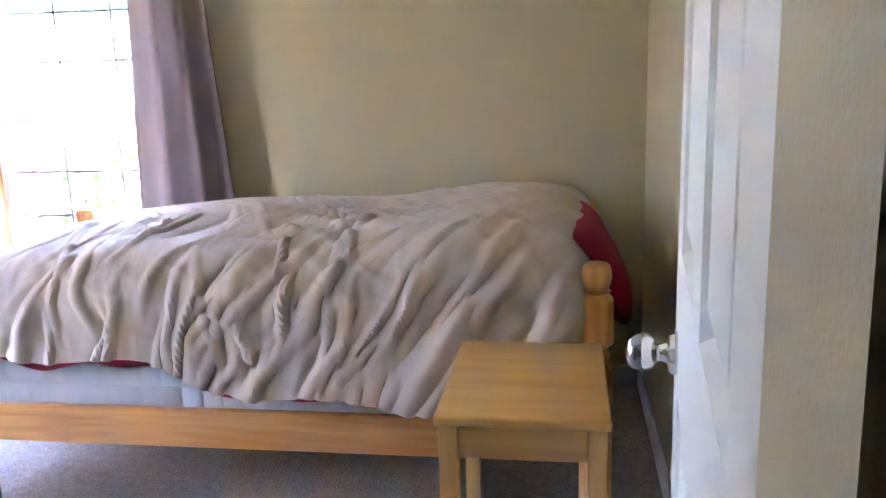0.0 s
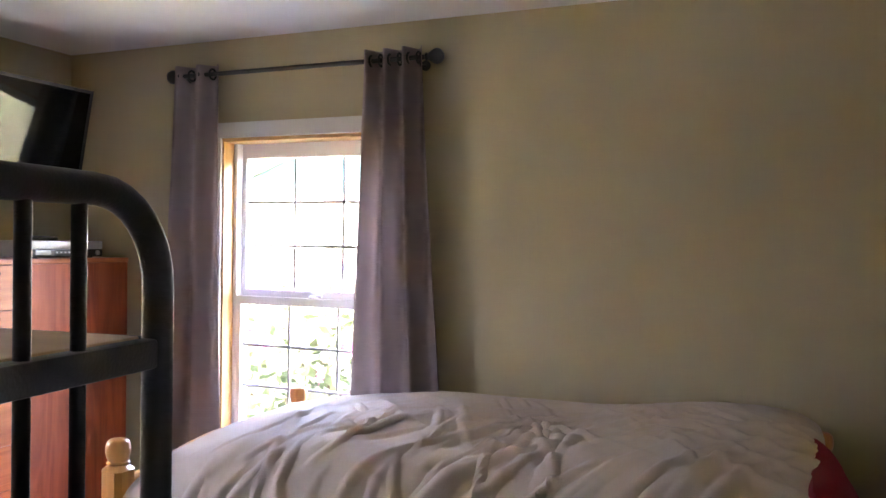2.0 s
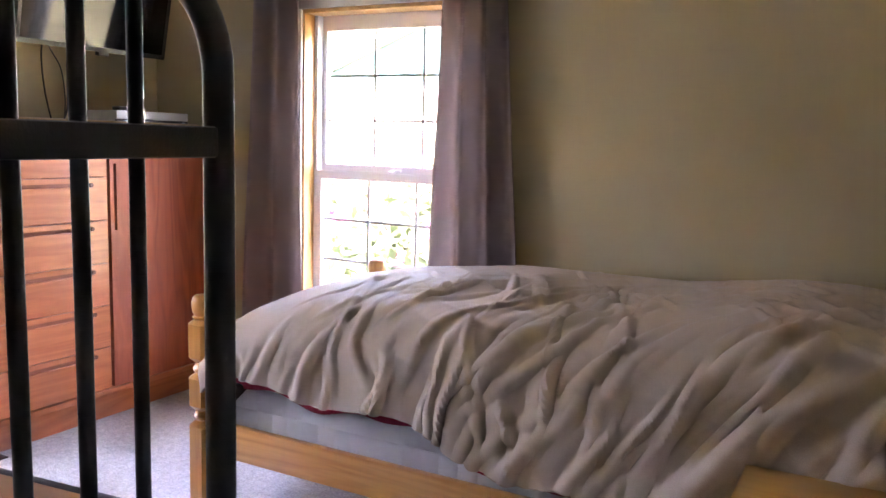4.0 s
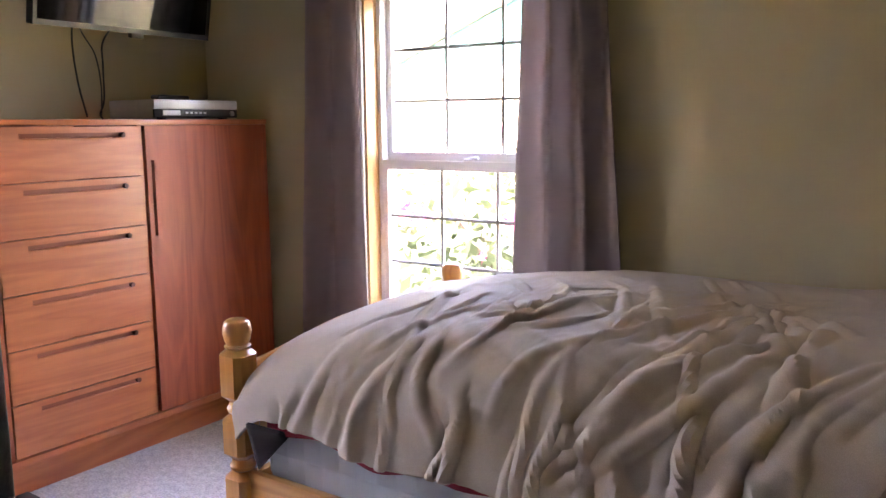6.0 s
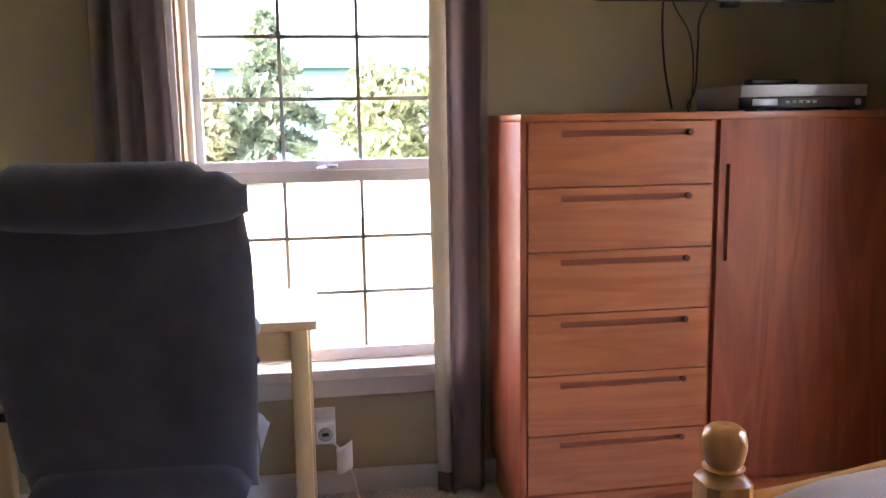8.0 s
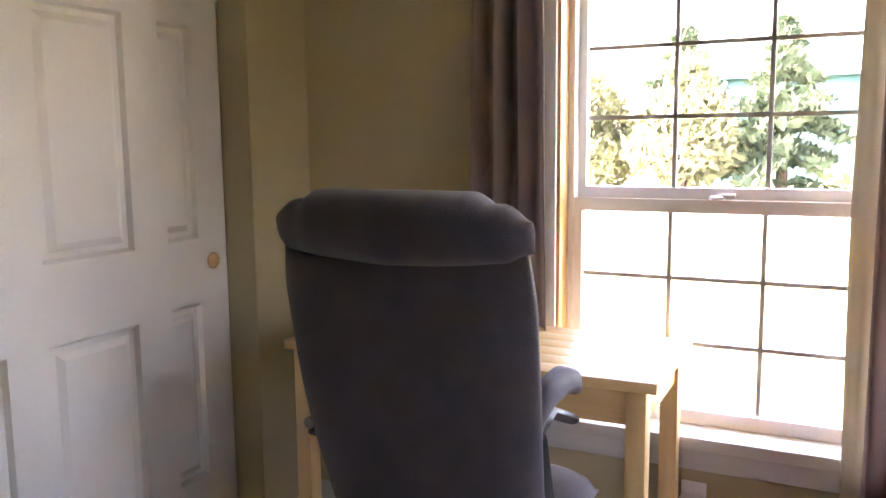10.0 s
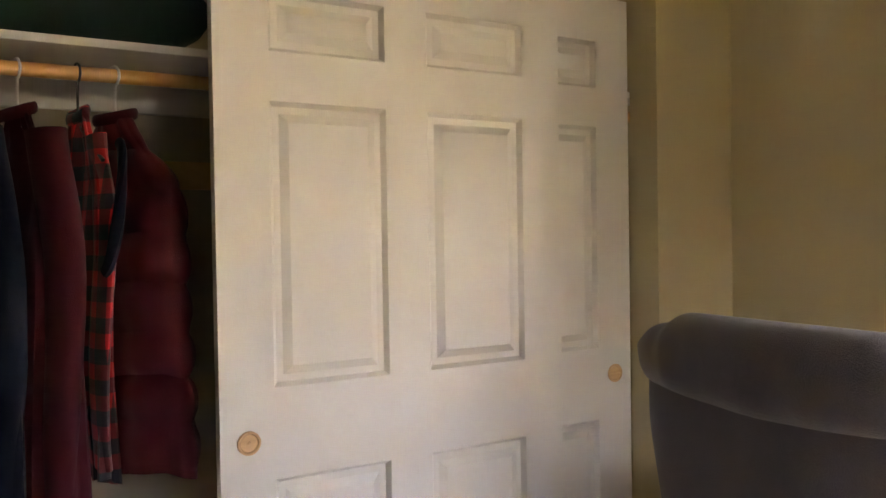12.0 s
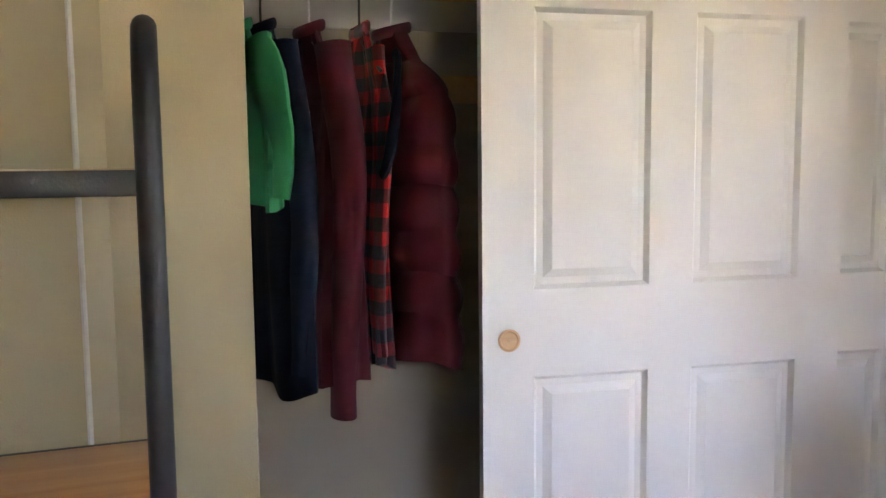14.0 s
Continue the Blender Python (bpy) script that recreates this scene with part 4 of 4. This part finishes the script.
for z, tt, m in ((1.289, 0.018, M_SHELFB), (0.844, 0.018, M_SHELFO), (0.22, 0.018, M_SHELFB)):
    for y in (0.006, rd - 0.006):
        part("shelf_rail", box(0.012, rl - 0.012, y - 0.011, y + 0.011, z - 0.016, z + 0.016, 0.003), M_BLACKM, rk)
    part("shelf", box(0.013, rl - 0.013, 0.012, rd - 0.012, z + 0.0, z + tt, 0.003), m, rk, "wooden shelf board")

# ---------------------------------------------------------------- desk
DKX0, DKX1, DKY0, DKY1, DKZ = -3.33, -2.855, 0.70, 1.764, 0.75
dk = thing("desk", (DKX0, DKY0, 0), 0, "light pine desk under the window", "desk")
dx, dy = DKX1 - DKX0, DKY1 - DKY0
nb = 6
for k in range(nb):
    part("board", box(k * dx / nb, (k + 1) * dx / nb - 0.0004, 0, dy, DKZ - 0.026, DKZ, 0.001), M_DESK_Y, dk)
for x in (0.035, dx - 0.035):
    for y in (0.05, dy - 0.05):
        part("leg", box(x - 0.025, x + 0.025, y - 0.025, y + 0.025, 0, DKZ - 0.026, 0.004), M_DESK_Z, dk)
for x in (0.03, dx - 0.03):
    part("apron", box(x - 0.01, x + 0.01, 0.075, dy - 0.075, DKZ - 0.115, DKZ - 0.026, 0.002), M_DESK_Y, dk)
for y in (0.045, dy - 0.045):
    part("apron", box(0.06, dx - 0.06, y - 0.01, y + 0.01, DKZ - 0.115, DKZ - 0.026, 0.002), M_DESK_Y, dk)

# ---------------------------------------------------------------- armchair at the desk; local -x is the way it faces
ch = thing("desk_chair", (-2.635, 1.358, 0), -3, "charcoal velour high-back office chair at the desk", "chair")


def cushion(n, m, f):
    """A closed pad: f(u, v, side) gives the place; side runs -1 to 1 through the thickness."""
    bm = bmesh.new()
    vs = {}
    for s in (-1, 1):
        for i in range(n + 1):
            for j in range(m + 1):
                edge = i in (0, n) or j in (0, m)
                k = (i, j, 0 if edge else s)
                if k not in vs:
                    vs[k] = bm.verts.new(f(i / n, j / m, 0.0 if edge else s))
        for i in range(n):
            for j in range(m):
                q = [vs[(a, b, 0 if (a in (0, n) or b in (0, m)) else s)] for a, b in ((i, j), (i + 1, j), (i + 1, j + 1), (i, j + 1))]
                bm.faces.new(q)
    return bm


def back_f(u, v, s):
    a = math.sin(math.pi * (u - 0.5))
    v = 0.5 + 0.5 * math.sin(math.pi * (v - 0.5))
    z = 0.43 + 0.71 * v
    half = 0.262 + 0.03 * math.sin(min(v * 1.25, 1) * math.pi * 0.5) - 0.012 * smooth(0.8, 1.0, v)
    y = a * half
    thick = 0.055 * max(0.0, 1 - abs(a) ** 5) ** 0.5 * max(0.0, 1 - abs(2 * v - 1) ** 10) ** 0.5
    lean = 0.10 + 0.145 * v + 0.02 * math.sin(v * 3)
    return (lean + s * thick * (0.75 if s > 0 else 1.0) + 0.004 * noise.noise(Vector((y * 9, z * 6, s))), y, z)


def head_f(u, v, s):
    a = math.sin(math.pi * (u - 0.5))
    v = 0.5 + 0.5 * math.sin(math.pi * (v - 0.5))
    z = 1.08 + 0.119 * v + (0.022 * smooth(0.70, 0.62, abs(a)) - 0.03 * smooth(0.8, 1.0, abs(a))) * smooth(0.4, 1.0, v) + 0.02 * smooth(0.85, 1.0, abs(a)) * (1 - v)
    y = a * 0.292
    thick = 0.068 * max(0.0, 1 - abs(a) ** 5) ** 0.5 * max(0.0, 1 - abs(2 * v - 1) ** 3) ** 0.5
    thick += 0.008 * smooth(0.70, 0.63, abs(a)) * (1 - abs(2 * v - 1) ** 2)
    return (0.24 + 0.012 * v + s * thick + 0.004 * noise.noise(Vector((y * 12, z * 8, s))), y, z - 0.012 * (1 - v) * math.cos(a * 2.5))


part("backrest", cushion(30, 40, back_f), M_CHAIR, ch)
part("headrest", cushion(44, 18, head_f), M_CHAIR, ch)
part("seat", cushion(24, 24, lambda u, v, s: (-0.28 + 0.5 * u, -0.25 + 0.5 * v, 0.45 + s * 0.075 * max(0, 1 - abs(2 * u - 1) ** 6) ** 0.5 * max(0, 1 - abs(2 * v - 1) ** 6) ** 0.5)), M_CHAIR, ch)
for s in (-1, 1):
    y = 0.228 if s > 0 else -0.285
    bm = bmesh.new()
    pts = [(0.13, y, 0.685), (0.10, y, 0.745), (0.04, y, 0.777), (-0.06, y, 0.785), (-0.12, y, 0.770), (-0.15, y, 0.745)]
    tube(bm, pts, [0.022, 0.028, 0.03, 0.03, 0.028, 0.018], [0.02, 0.03, 0.034, 0.034, 0.03, 0.018], seg=16)
    arm = part("armrest", bm, M_CHAIR, ch)
    bm = bmesh.new()
    tube(bm, [(0.16, y, 0.645), (0.10, y, 0.710), (0.02, y, 0.740), (-0.12, y, 0.680)], 0.024, 0.014, seg=10)
    tube(bm, [(0.10, y, 0.710), (0.075, y, 0.62), (0.03, y, 0.48), (0.0, s * 0.2, 0.40)], 0.034, 0.018, seg=10, up=(1, 0, 0))
    part("arm_support", bm, M_BLACKP, arm, "black plastic arm support")
    bm = bmesh.new()
    tube(bm, [(0.155, y, 0.680), (0.185, y, 0.680)], 0.014, seg=12, up=(0, 1, 0))
    part("arm_bolt", bm, M_CHROME, arm, "chrome bolt")
part("gas_lift", lathe(bmesh.new(), [(0.03, 0.1), (0.03, 0.25), (0.02, 0.25), (0.02, 0.38)], 16), M_BLACKM, ch)
part("seat_plate", box(-0.14, 0.22, -0.12, 0.12, 0.355, 0.385, 0.006), M_BLACKM, ch)
part("back_bracket", box(0.16, 0.245, -0.06, 0.06, 0.36, 0.46, 0.006), M_BLACKM, ch)
for k in range(5):
    a = 2 * math.pi * k / 5 + 0.3
    c, s = math.cos(a), math.sin(a)
    bm = bmesh.new()
    tube(bm, [(0.02 * c, 0.02 * s, 0.12), (0.17 * c, 0.17 * s, 0.1), (0.29 * c, 0.29 * s, 0.075)], [0.035, 0.028, 0.02], [0.022, 0.018, 0.014], seg=10)
    leg = part("base_leg", bm, M_BLACKP, ch)
    bm = bmesh.new()
    tube(bm, [(0.29 * c - 0.022 * s, 0.29 * s + 0.022 * c, 0.027), (0.29 * c + 0.022 * s, 0.29 * s - 0.022 * c, 0.027)], 0.027, seg=14)
    part("caster", bm, M_BLACKP, leg)

# ---------------------------------------------------------------- outlet, timer, picture
ou = thing("outlet", (XW, 1.775, 0.245), 90, "white wall outlet with a plug-in timer", "outlet")
part("cover_plate", box(-0.036, 0.036, -0.006, 0, -0.058, 0.072, 0.002), M_WIRE, ou)
tm = part("timer", box(-0.036, 0.034, -0.05, -0.006, -0.045, 0.035, 0.006, 3), M_WIRE, ou)
part("timer_dial", lathe(bmesh.new(), [(0.025, -0.05), (0.025, -0.056), (0.02, -0.058)], 24, (0, 0, -0.008), "y"), M_SILVER, tm)
part("timer_window", box(-0.012, 0.012, -0.0595, -0.057, -0.012, 0.0, 0.0005), M_BLACKP, tm)
cable("white_cable", [(XW + 0.03, 1.79, 0.21), (XW + 0.045, 1.84, 0.15), (XW + 0.07, 1.87, 0.07), (XW + 0.09, 1.89, 0.008), (XW + 0.12, 2.0, 0.006), (XW + 0.2, 2.1, 0.006), (XW + 0.19, 2.3, 0.006)],
      0.004, M_WIRE, "white power cord trailing to the carpet")
tag = solo("paper_tag", grid(6, 6, lambda u, v: (XW + 0.045 + 0.02 * v + 0.012 * math.sin(u * 3), 1.81 + 0.055 * u, 0.18 - 0.09 * v + 0.03 * u)), M_WIRE, "clear plastic tag on the power cord", "tag")
solid(tag, 0.001)
pc = thing("picture", (XE, 2.185, 1.365), 0, "small dark picture in a blue-grey frame", "picture")
bm = bmesh.new()
for b in ((-0.2, 0.2, 0, 0.04), (-0.2, 0.2, 0.46, 0.5), (-0.2, -0.165, 0.04, 0.46), (0.165, 0.2, 0.04, 0.46)):
    bx(bm, -0.02, 0, b[0], b[1], b[2], b[3])
part("frame", bm, M_FRAME, pc, smooth=False)
part("print", box(-0.012, -0.004, -0.165, 0.165, 0.04, 0.46), M_PIC, pc)

# ---------------------------------------------------------------- closet
shf = thing("closet_shelf", (0, 0, 0), 0, "white closet shelf over a wooden rod", "shelf", kind="structure")
part("board", box(XW + 0.004, XR - 0.004, -0.276, 0.13, 1.80, 1.82, 0.002), M_WHITE, shf)
for y in (-0.272,):
    part("cleat", box(XW + 0.01, XR - 0.01, y, y + 0.02, 1.71, 1.80, 0.002), M_WHITE, shf)
part("lower_cleat", box(XW + 0.01, XR - 0.01, -0.279, -0.258, 1.50, 1.58, 0.002), M_DESK_Y, shf, "bare pine cleat")
rp = bmesh.new()
tube(rp, [(XW + 0.004, 0.06, 1.75), (XR - 0.004, 0.06, 1.75)], 0.0175, seg=16)
solo("closet_rod", rp, M_STOOL, "round wooden closet rod", "rod", "structure")
part("rod_socket", lathe(bmesh.new(), [(0.03, 0.0), (0.03, -0.012), (0.022, -0.018)], 18, (XR - 0.002, 0.06, 1.75), "x"), M_WHITE, shf)
pillow("duffel_bag", (-1.55, -0.06, 1.923), (0.36, 0.15, 0.102), M_BAG, "dark green canvas bag lying on the closet shelf", (0, 0, 3))


def hanger(parent, material, x=0.0):
    bm = bmesh.new()
    hook = [(x, 0.0, -0.115), (x, 0.0, -0.05)] + [(x, -0.002 + 0.023 * math.sin(t), 0.0 - 0.023 * math.cos(t) + 0.0) for t in (0.2 + 4.0 * k / 14 for k in range(15))]
    tube(bm, hook, 0.0032, seg=8, up=(1, 0, 0))
    tube(bm, [(x, -0.15, -0.215), (x, -0.03, -0.135), (x, 0.0, -0.115), (x, 0.03, -0.135), (x, 0.15, -0.215)], 0.005, seg=8, up=(1, 0, 0))
    return part("hanger", bm, material, parent, "hanger")


def garment(name, x, bottom, half, thick, material, label, sleeve=None, puff=0.0, turn=0.0, wire=M_WIRE, seed=0.0, sleeve_r=0.055, gap=0.0):
    """Hangs across the rod: closed cross-sections from the collar down, with folds that deepen towards the hem."""
    g = thing(name, (x, 0.06, 1.75), turn, label, "clothing")
    hanger(g, wire)
    top, zb = -0.10, bottom - 1.75
    n, seg = 46, 56
    bm = bmesh.new()
    rings = []
    for i in range(n + 1):
        v = i / n
        z = top + (zb - top) * v ** 1.15
        dz = top - z
        w = 0.045 + (half - 0.045) * smooth(-0.02, 0.2, dz) + 0.03 * v
        t = thick * (0.22 + 0.78 * smooth(0, 0.38, dz))
        ring = []
        for k in range(seg):
            a = 2 * math.pi * k / seg
            c, s = math.cos(a), math.sin(a)
            fold = (0.014 + 0.03 * v) * noise.noise(Vector((c * 2.2 + seed, s * 2.6, z * 1.6))) * 1.6
            if puff:
                fold = puff * (abs(math.sin((dz + 0.03) * math.pi / 0.105)) ** 0.45 - 0.5) + 0.5 * fold
            px = math.copysign(abs(c) ** 0.8, c) * (t + fold) + (1 if c > 0 else -1) * 0.0
            py = s * (w + 0.5 * fold)
            ring.append(bm.verts.new((px, py, z - (0.05 * (1 - abs(s)) * 0 + 0.07 * abs(py) * (1 - smooth(0.0, 0.2, dz))) + 0.012 * v * math.sin(a * 3 + seed))))
        rings.append(ring)
    for a, b in zip(rings, rings[1:]):
        for k in range(seg):
            bm.faces.new((a[k], a[(k + 1) % seg], b[(k + 1) % seg], b[k]))
    bm.faces.new(rings[0][::-1])
    bm.faces.new(rings[-1])
    part("body", bm, material, g)
    if sleeve:
        for sgn in (1, -1):
            bm = bmesh.new()
            zs = sleeve - 1.75
            pts, rr, r2 = [], [], []
            for i in range(15):
                v = i / 14
                z = -0.155 + (zs + 0.155) * v
                pts.append((0.004 + 0.012 * math.sin(v * 5 + seed), sgn * (half - 0.045 + (0.055 + gap) * smooth(0, 0.35, v) - 0.015 * v), z))
                rr.append((sleeve_r * (1 - 0.32 * v)) * (0.75 + 0.25 * smooth(0, 0.2, v)) + 0.006 * noise.noise(Vector((v * 6, seed, sgn))))
                r2.append(thick * 0.75 * (1 - 0.3 * v) + 0.006 * noise.noise(Vector((v * 5, seed + 5, sgn))))
            tube(bm, pts, rr, r2, seg=18, up=(1, 0, 0))
            part("sleeve", bm, material, g)
    bm = bmesh.new()
    tube(bm, [(0.6 * thick * math.cos(a), 0.05 * math.sin(a), -0.098 - 0.012 * math.cos(a)) for a in (2 * math.pi * k / 24 for k in range(24))], 0.006, 0.014, seg=8, closed=True)
    part("collar", bm, material, g)
    return g


garment("t_shirt", -1.285, 1.22, 0.2, 0.035, M_GREEN, "bright green short-sleeved t-shirt on a white hanger", sleeve=1.24, seed=1.0, sleeve_r=0.085, turn=20, gap=0.02)
garment("sweatshirt", -1.335, 0.78, 0.21, 0.05, M_NAVY, "dark navy long sweatshirt on a hanger", sleeve=0.83, seed=2.0, wire=M_BLACKP, turn=20)
garment("shirt", -1.452, 0.80, 0.21, 0.055, M_MAROON, "maroon long-sleeved shirt on a wire hanger", sleeve=0.72, seed=3.0, turn=17, sleeve_r=0.062)
garment("flannel_shirt", -1.578, 0.82, 0.14, 0.026, M_PLAID, "red and black checked flannel shirt on a hanger", seed=4.0, wire=M_BLACKP, sleeve=0.85, sleeve_r=0.06, turn=12)
vest = garment("puffer_vest", -1.66, 0.83, 0.235, 0.074, M_PUFF, "maroon quilted puffer vest on a white hanger", seed=5.0, puff=0.032, turn=22)

bm = bmesh.new()
tube(bm, [(0.115 - 0.02 * math.cos(a), 0.17 + 0.03 * math.sin(a), -0.32 + 0.14 * math.cos(a)) for a in (math.pi * k / 16 for k in range(17))], 0.010, 0.014, seg=8)
part("armhole_trim", bm, M_NAVY, vest, "black armhole binding")
part("zip_pull", box(0.092, 0.099, 0.175, 0.181, -0.20, -0.175, 0.001), M_CHROME, vest, "small silver zip pull")

# ---------------------------------------------------------------- outdoors
gm = bmesh.new()
bx(gm, -1500, 1500, -1500, 1500, -0.75, -0.6)
solo("ground", gm, M_GRASS, "sunlit lawn around the house", "lawn", "structure", smooth=False)
solo("driveway", box(-26, -17, -30, 40, -0.6, -0.575), M_GRAVEL, "pale gravel drive across the lawn", "drive", "structure", smooth=False)


def leafy(bm, centre, radius, count, size, rng, squash=1.0):
    for _ in range(count):
        d = Vector((rng.gauss(0, 1), rng.gauss(0, 1), rng.gauss(0, 1))).normalized()
        p = Vector(centre) + Vector((d.x, d.y, d.z * squash)) * radius * (0.55 + 0.5 * rng.random())
        a = Vector((rng.gauss(0, 1), rng.gauss(0, 1), rng.gauss(0, 1))).normalized()
        b = a.orthogonal().normalized()
        s = size * (0.6 + 0.8 * rng.random())
        v = [bm.verts.new(p + q) for q in (-a * s, b * s * 0.42, a * s, -b * s * 0.42)]
        bm.faces.new(v)


def shrub(loc, r, h, leaf, count, size, seed, label, flowers=0):
    rng = random.Random(seed)
    t = thing("shrub", loc, 0, label, "shrub", group="shrubs outside")
    bm = bmesh.new()
    for k in range(5):
        a = 2 * math.pi * k / 5 + rng.random()
        tube(bm, [(0, 0, 0), (0.3 * r * math.cos(a), 0.3 * r * math.sin(a), 0.4 * h), (0.65 * r * math.cos(a), 0.65 * r * math.sin(a), 0.8 * h)], [0.05 * r, 0.035 * r, 0.015 * r], seg=6)
    part("stems", bm, M_BARK, t)
    bm = bmesh.new()
    clumps = []
    for k in range(16):
        a, q = rng.random() * 6.28, rng.random() ** 0.6
        c = (q * r * 0.75 * math.cos(a), q * r * 0.75 * math.sin(a), h * (0.25 + 0.62 * rng.random() * (1.1 - 0.5 * q)))
        clumps.append(c)
        leafy(bm, c, r * (0.28 + 0.2 * rng.random()), count // 16, size, rng)
    part("crown", bm, leaf, t)
    if flowers:
        bm = bmesh.new()
        for k in range(flowers):
            c = clumps[rng.randrange(len(clumps))]
            leafy(bm, (c[0] + rng.gauss(0, r * 0.22), c[1] + rng.gauss(0, r * 0.22), c[2] + r * 0.15), 0.06, 26, 0.035, rng)
        part("blossoms", bm, M_PETAL, t, "pink blossoms")


def conifer(loc, h, r, seed):
    rng = random.Random(seed)
    t = thing("conifer", loc, 0, "dark green conifer tree across the lawn", "tree", group="conifers outside")
    bm = bmesh.new()
    tube(bm, [(0, 0, 0), (0, 0, h * 0.6), (0, 0, h)], [0.035 * h, 0.02 * h, 0.004 * h], seg=8)
    part("trunk", bm, M_BARK, t)
    bm = bmesh.new()
    for k in range(90):
        v = rng.random() ** 0.8
        z, a = h * (0.08 + 0.9 * v), rng.random() * 6.28
        L = r * (1 - v) * (0.65 + 0.5 * rng.random()) + 0.1
        for j in range(14):
            q = (j + 1) / 14
            leafy(bm, (L * q * math.cos(a), L * q * math.sin(a), z - 0.25 * L * q * q), 0.16 + 0.09 * L, 7, 0.24, rng, 0.5)
    part("crown", bm, M_CONIFER, t)


shrub((-2.7, 6.3, -0.6), 1.5, 1.75, M_LEAF, 5200, 0.06, 1, "rhododendron with pink blossoms outside the window", 26)
shrub((-4.6, 7.4, -0.6), 1.5, 2.2, M_PALELEAF, 4200, 0.06, 2, "leafy flowering shrub outside the window", 14)
shrub((-1.0, 7.2, -0.6), 1.3, 1.7, M_LEAF, 3600, 0.06, 3, "leafy shrub outside the window")
for k, (x, y, h, r) in enumerate(((-29, 0.2, 5.6, 2.6), (-33, -3.6, 6.2, 3.0), (-37, 13.5, 6.4, 3.0), (-33, -9.5, 6.6, 3.0))):
    conifer((x, y, -0.6), h, r, 20 + k)
for k, (x, y, r, h) in enumerate(((-27, -2.6, 2.2, 4.4), (-28, 4.1, 1.9, 4.2), (-27, 7.4, 2.0, 4.0), (-28, 11.5, 2.2, 4.2), (-29, -6.5, 2.4, 4.4), (-31, -12, 2.8, 4.8))):
    shrub((x, y, -0.6), r, h, M_PALELEAF if k % 2 == 0 else M_LEAF, 5200, 0.2, 40 + k, "leafy bush across the drive")

barn = thing("barn", (-44, 6.5, -0.6), 0, "teal metal barn with a dark doorway beyond the trees", "building")
part("wall", box(-5, 5, -10, 10, 0, 4.6), M_TEAL, barn, smooth=False)
bm = bmesh.new()
vs = [bm.verts.new(p) for p in ((5.4, -10.5, 4.5), (5.4, 10.5, 4.5), (0, 10.5, 6.6), (0, -10.5, 6.6), (-5.4, -10.5, 4.5), (-5.4, 10.5, 4.5))]
bm.faces.new((vs[0], vs[1], vs[2], vs[3]))
bm.faces.new((vs[3], vs[2], vs[5], vs[4]))
solid(part("roof", bm, M_TEALROOF, barn, smooth=False), 0.15)
part("doorway", box(5.0, 5.06, -2.2, 1.2, 0, 1.9), M_DARKOPEN, barn, smooth=False)

house = thing("neighbour_house", (-5.5, 15, -0.6), 0, "pale neighbouring house with teal gable and white fascia", "house")
part("wall", box(-6, 6, 0, 6, 0, 2.9), M_HOUSEW, house, smooth=False)
bm = bmesh.new()
vs = [bm.verts.new(p) for p in ((-6, 0, 2.9), (6, 0, 2.9), (0, 0, 5.2), (-6, 6, 2.9), (6, 6, 2.9), (0, 6, 5.2))]
for q in ((0, 1, 2), (3, 5, 4), (0, 2, 5, 3), (1, 4, 5, 2)):
    bm.faces.new([vs[i] for i in q])
part("gable", bm, M_TEAL, house, smooth=False)
for s in (-1, 1):
    bm = bmesh.new()
    vs = [bm.verts.new(p) for p in ((0, -0.6, 5.35), (s * 6.8, -0.6, 2.75), (s * 6.8, 6.5, 2.75), (0, 6.5, 5.35))]
    bm.faces.new(vs)
    solid(part("roof", bm, M_HOUSEW, house, smooth=False), 0.18)
part("window", box(-1.6, 0.2, -0.04, 0.0, 1.0, 2.3), M_DARKOPEN, house, smooth=False)
part("band", box(-6.0, 6.0, -0.12, 0.0, 2.75, 2.98), M_HOUSEW, house, smooth=False)
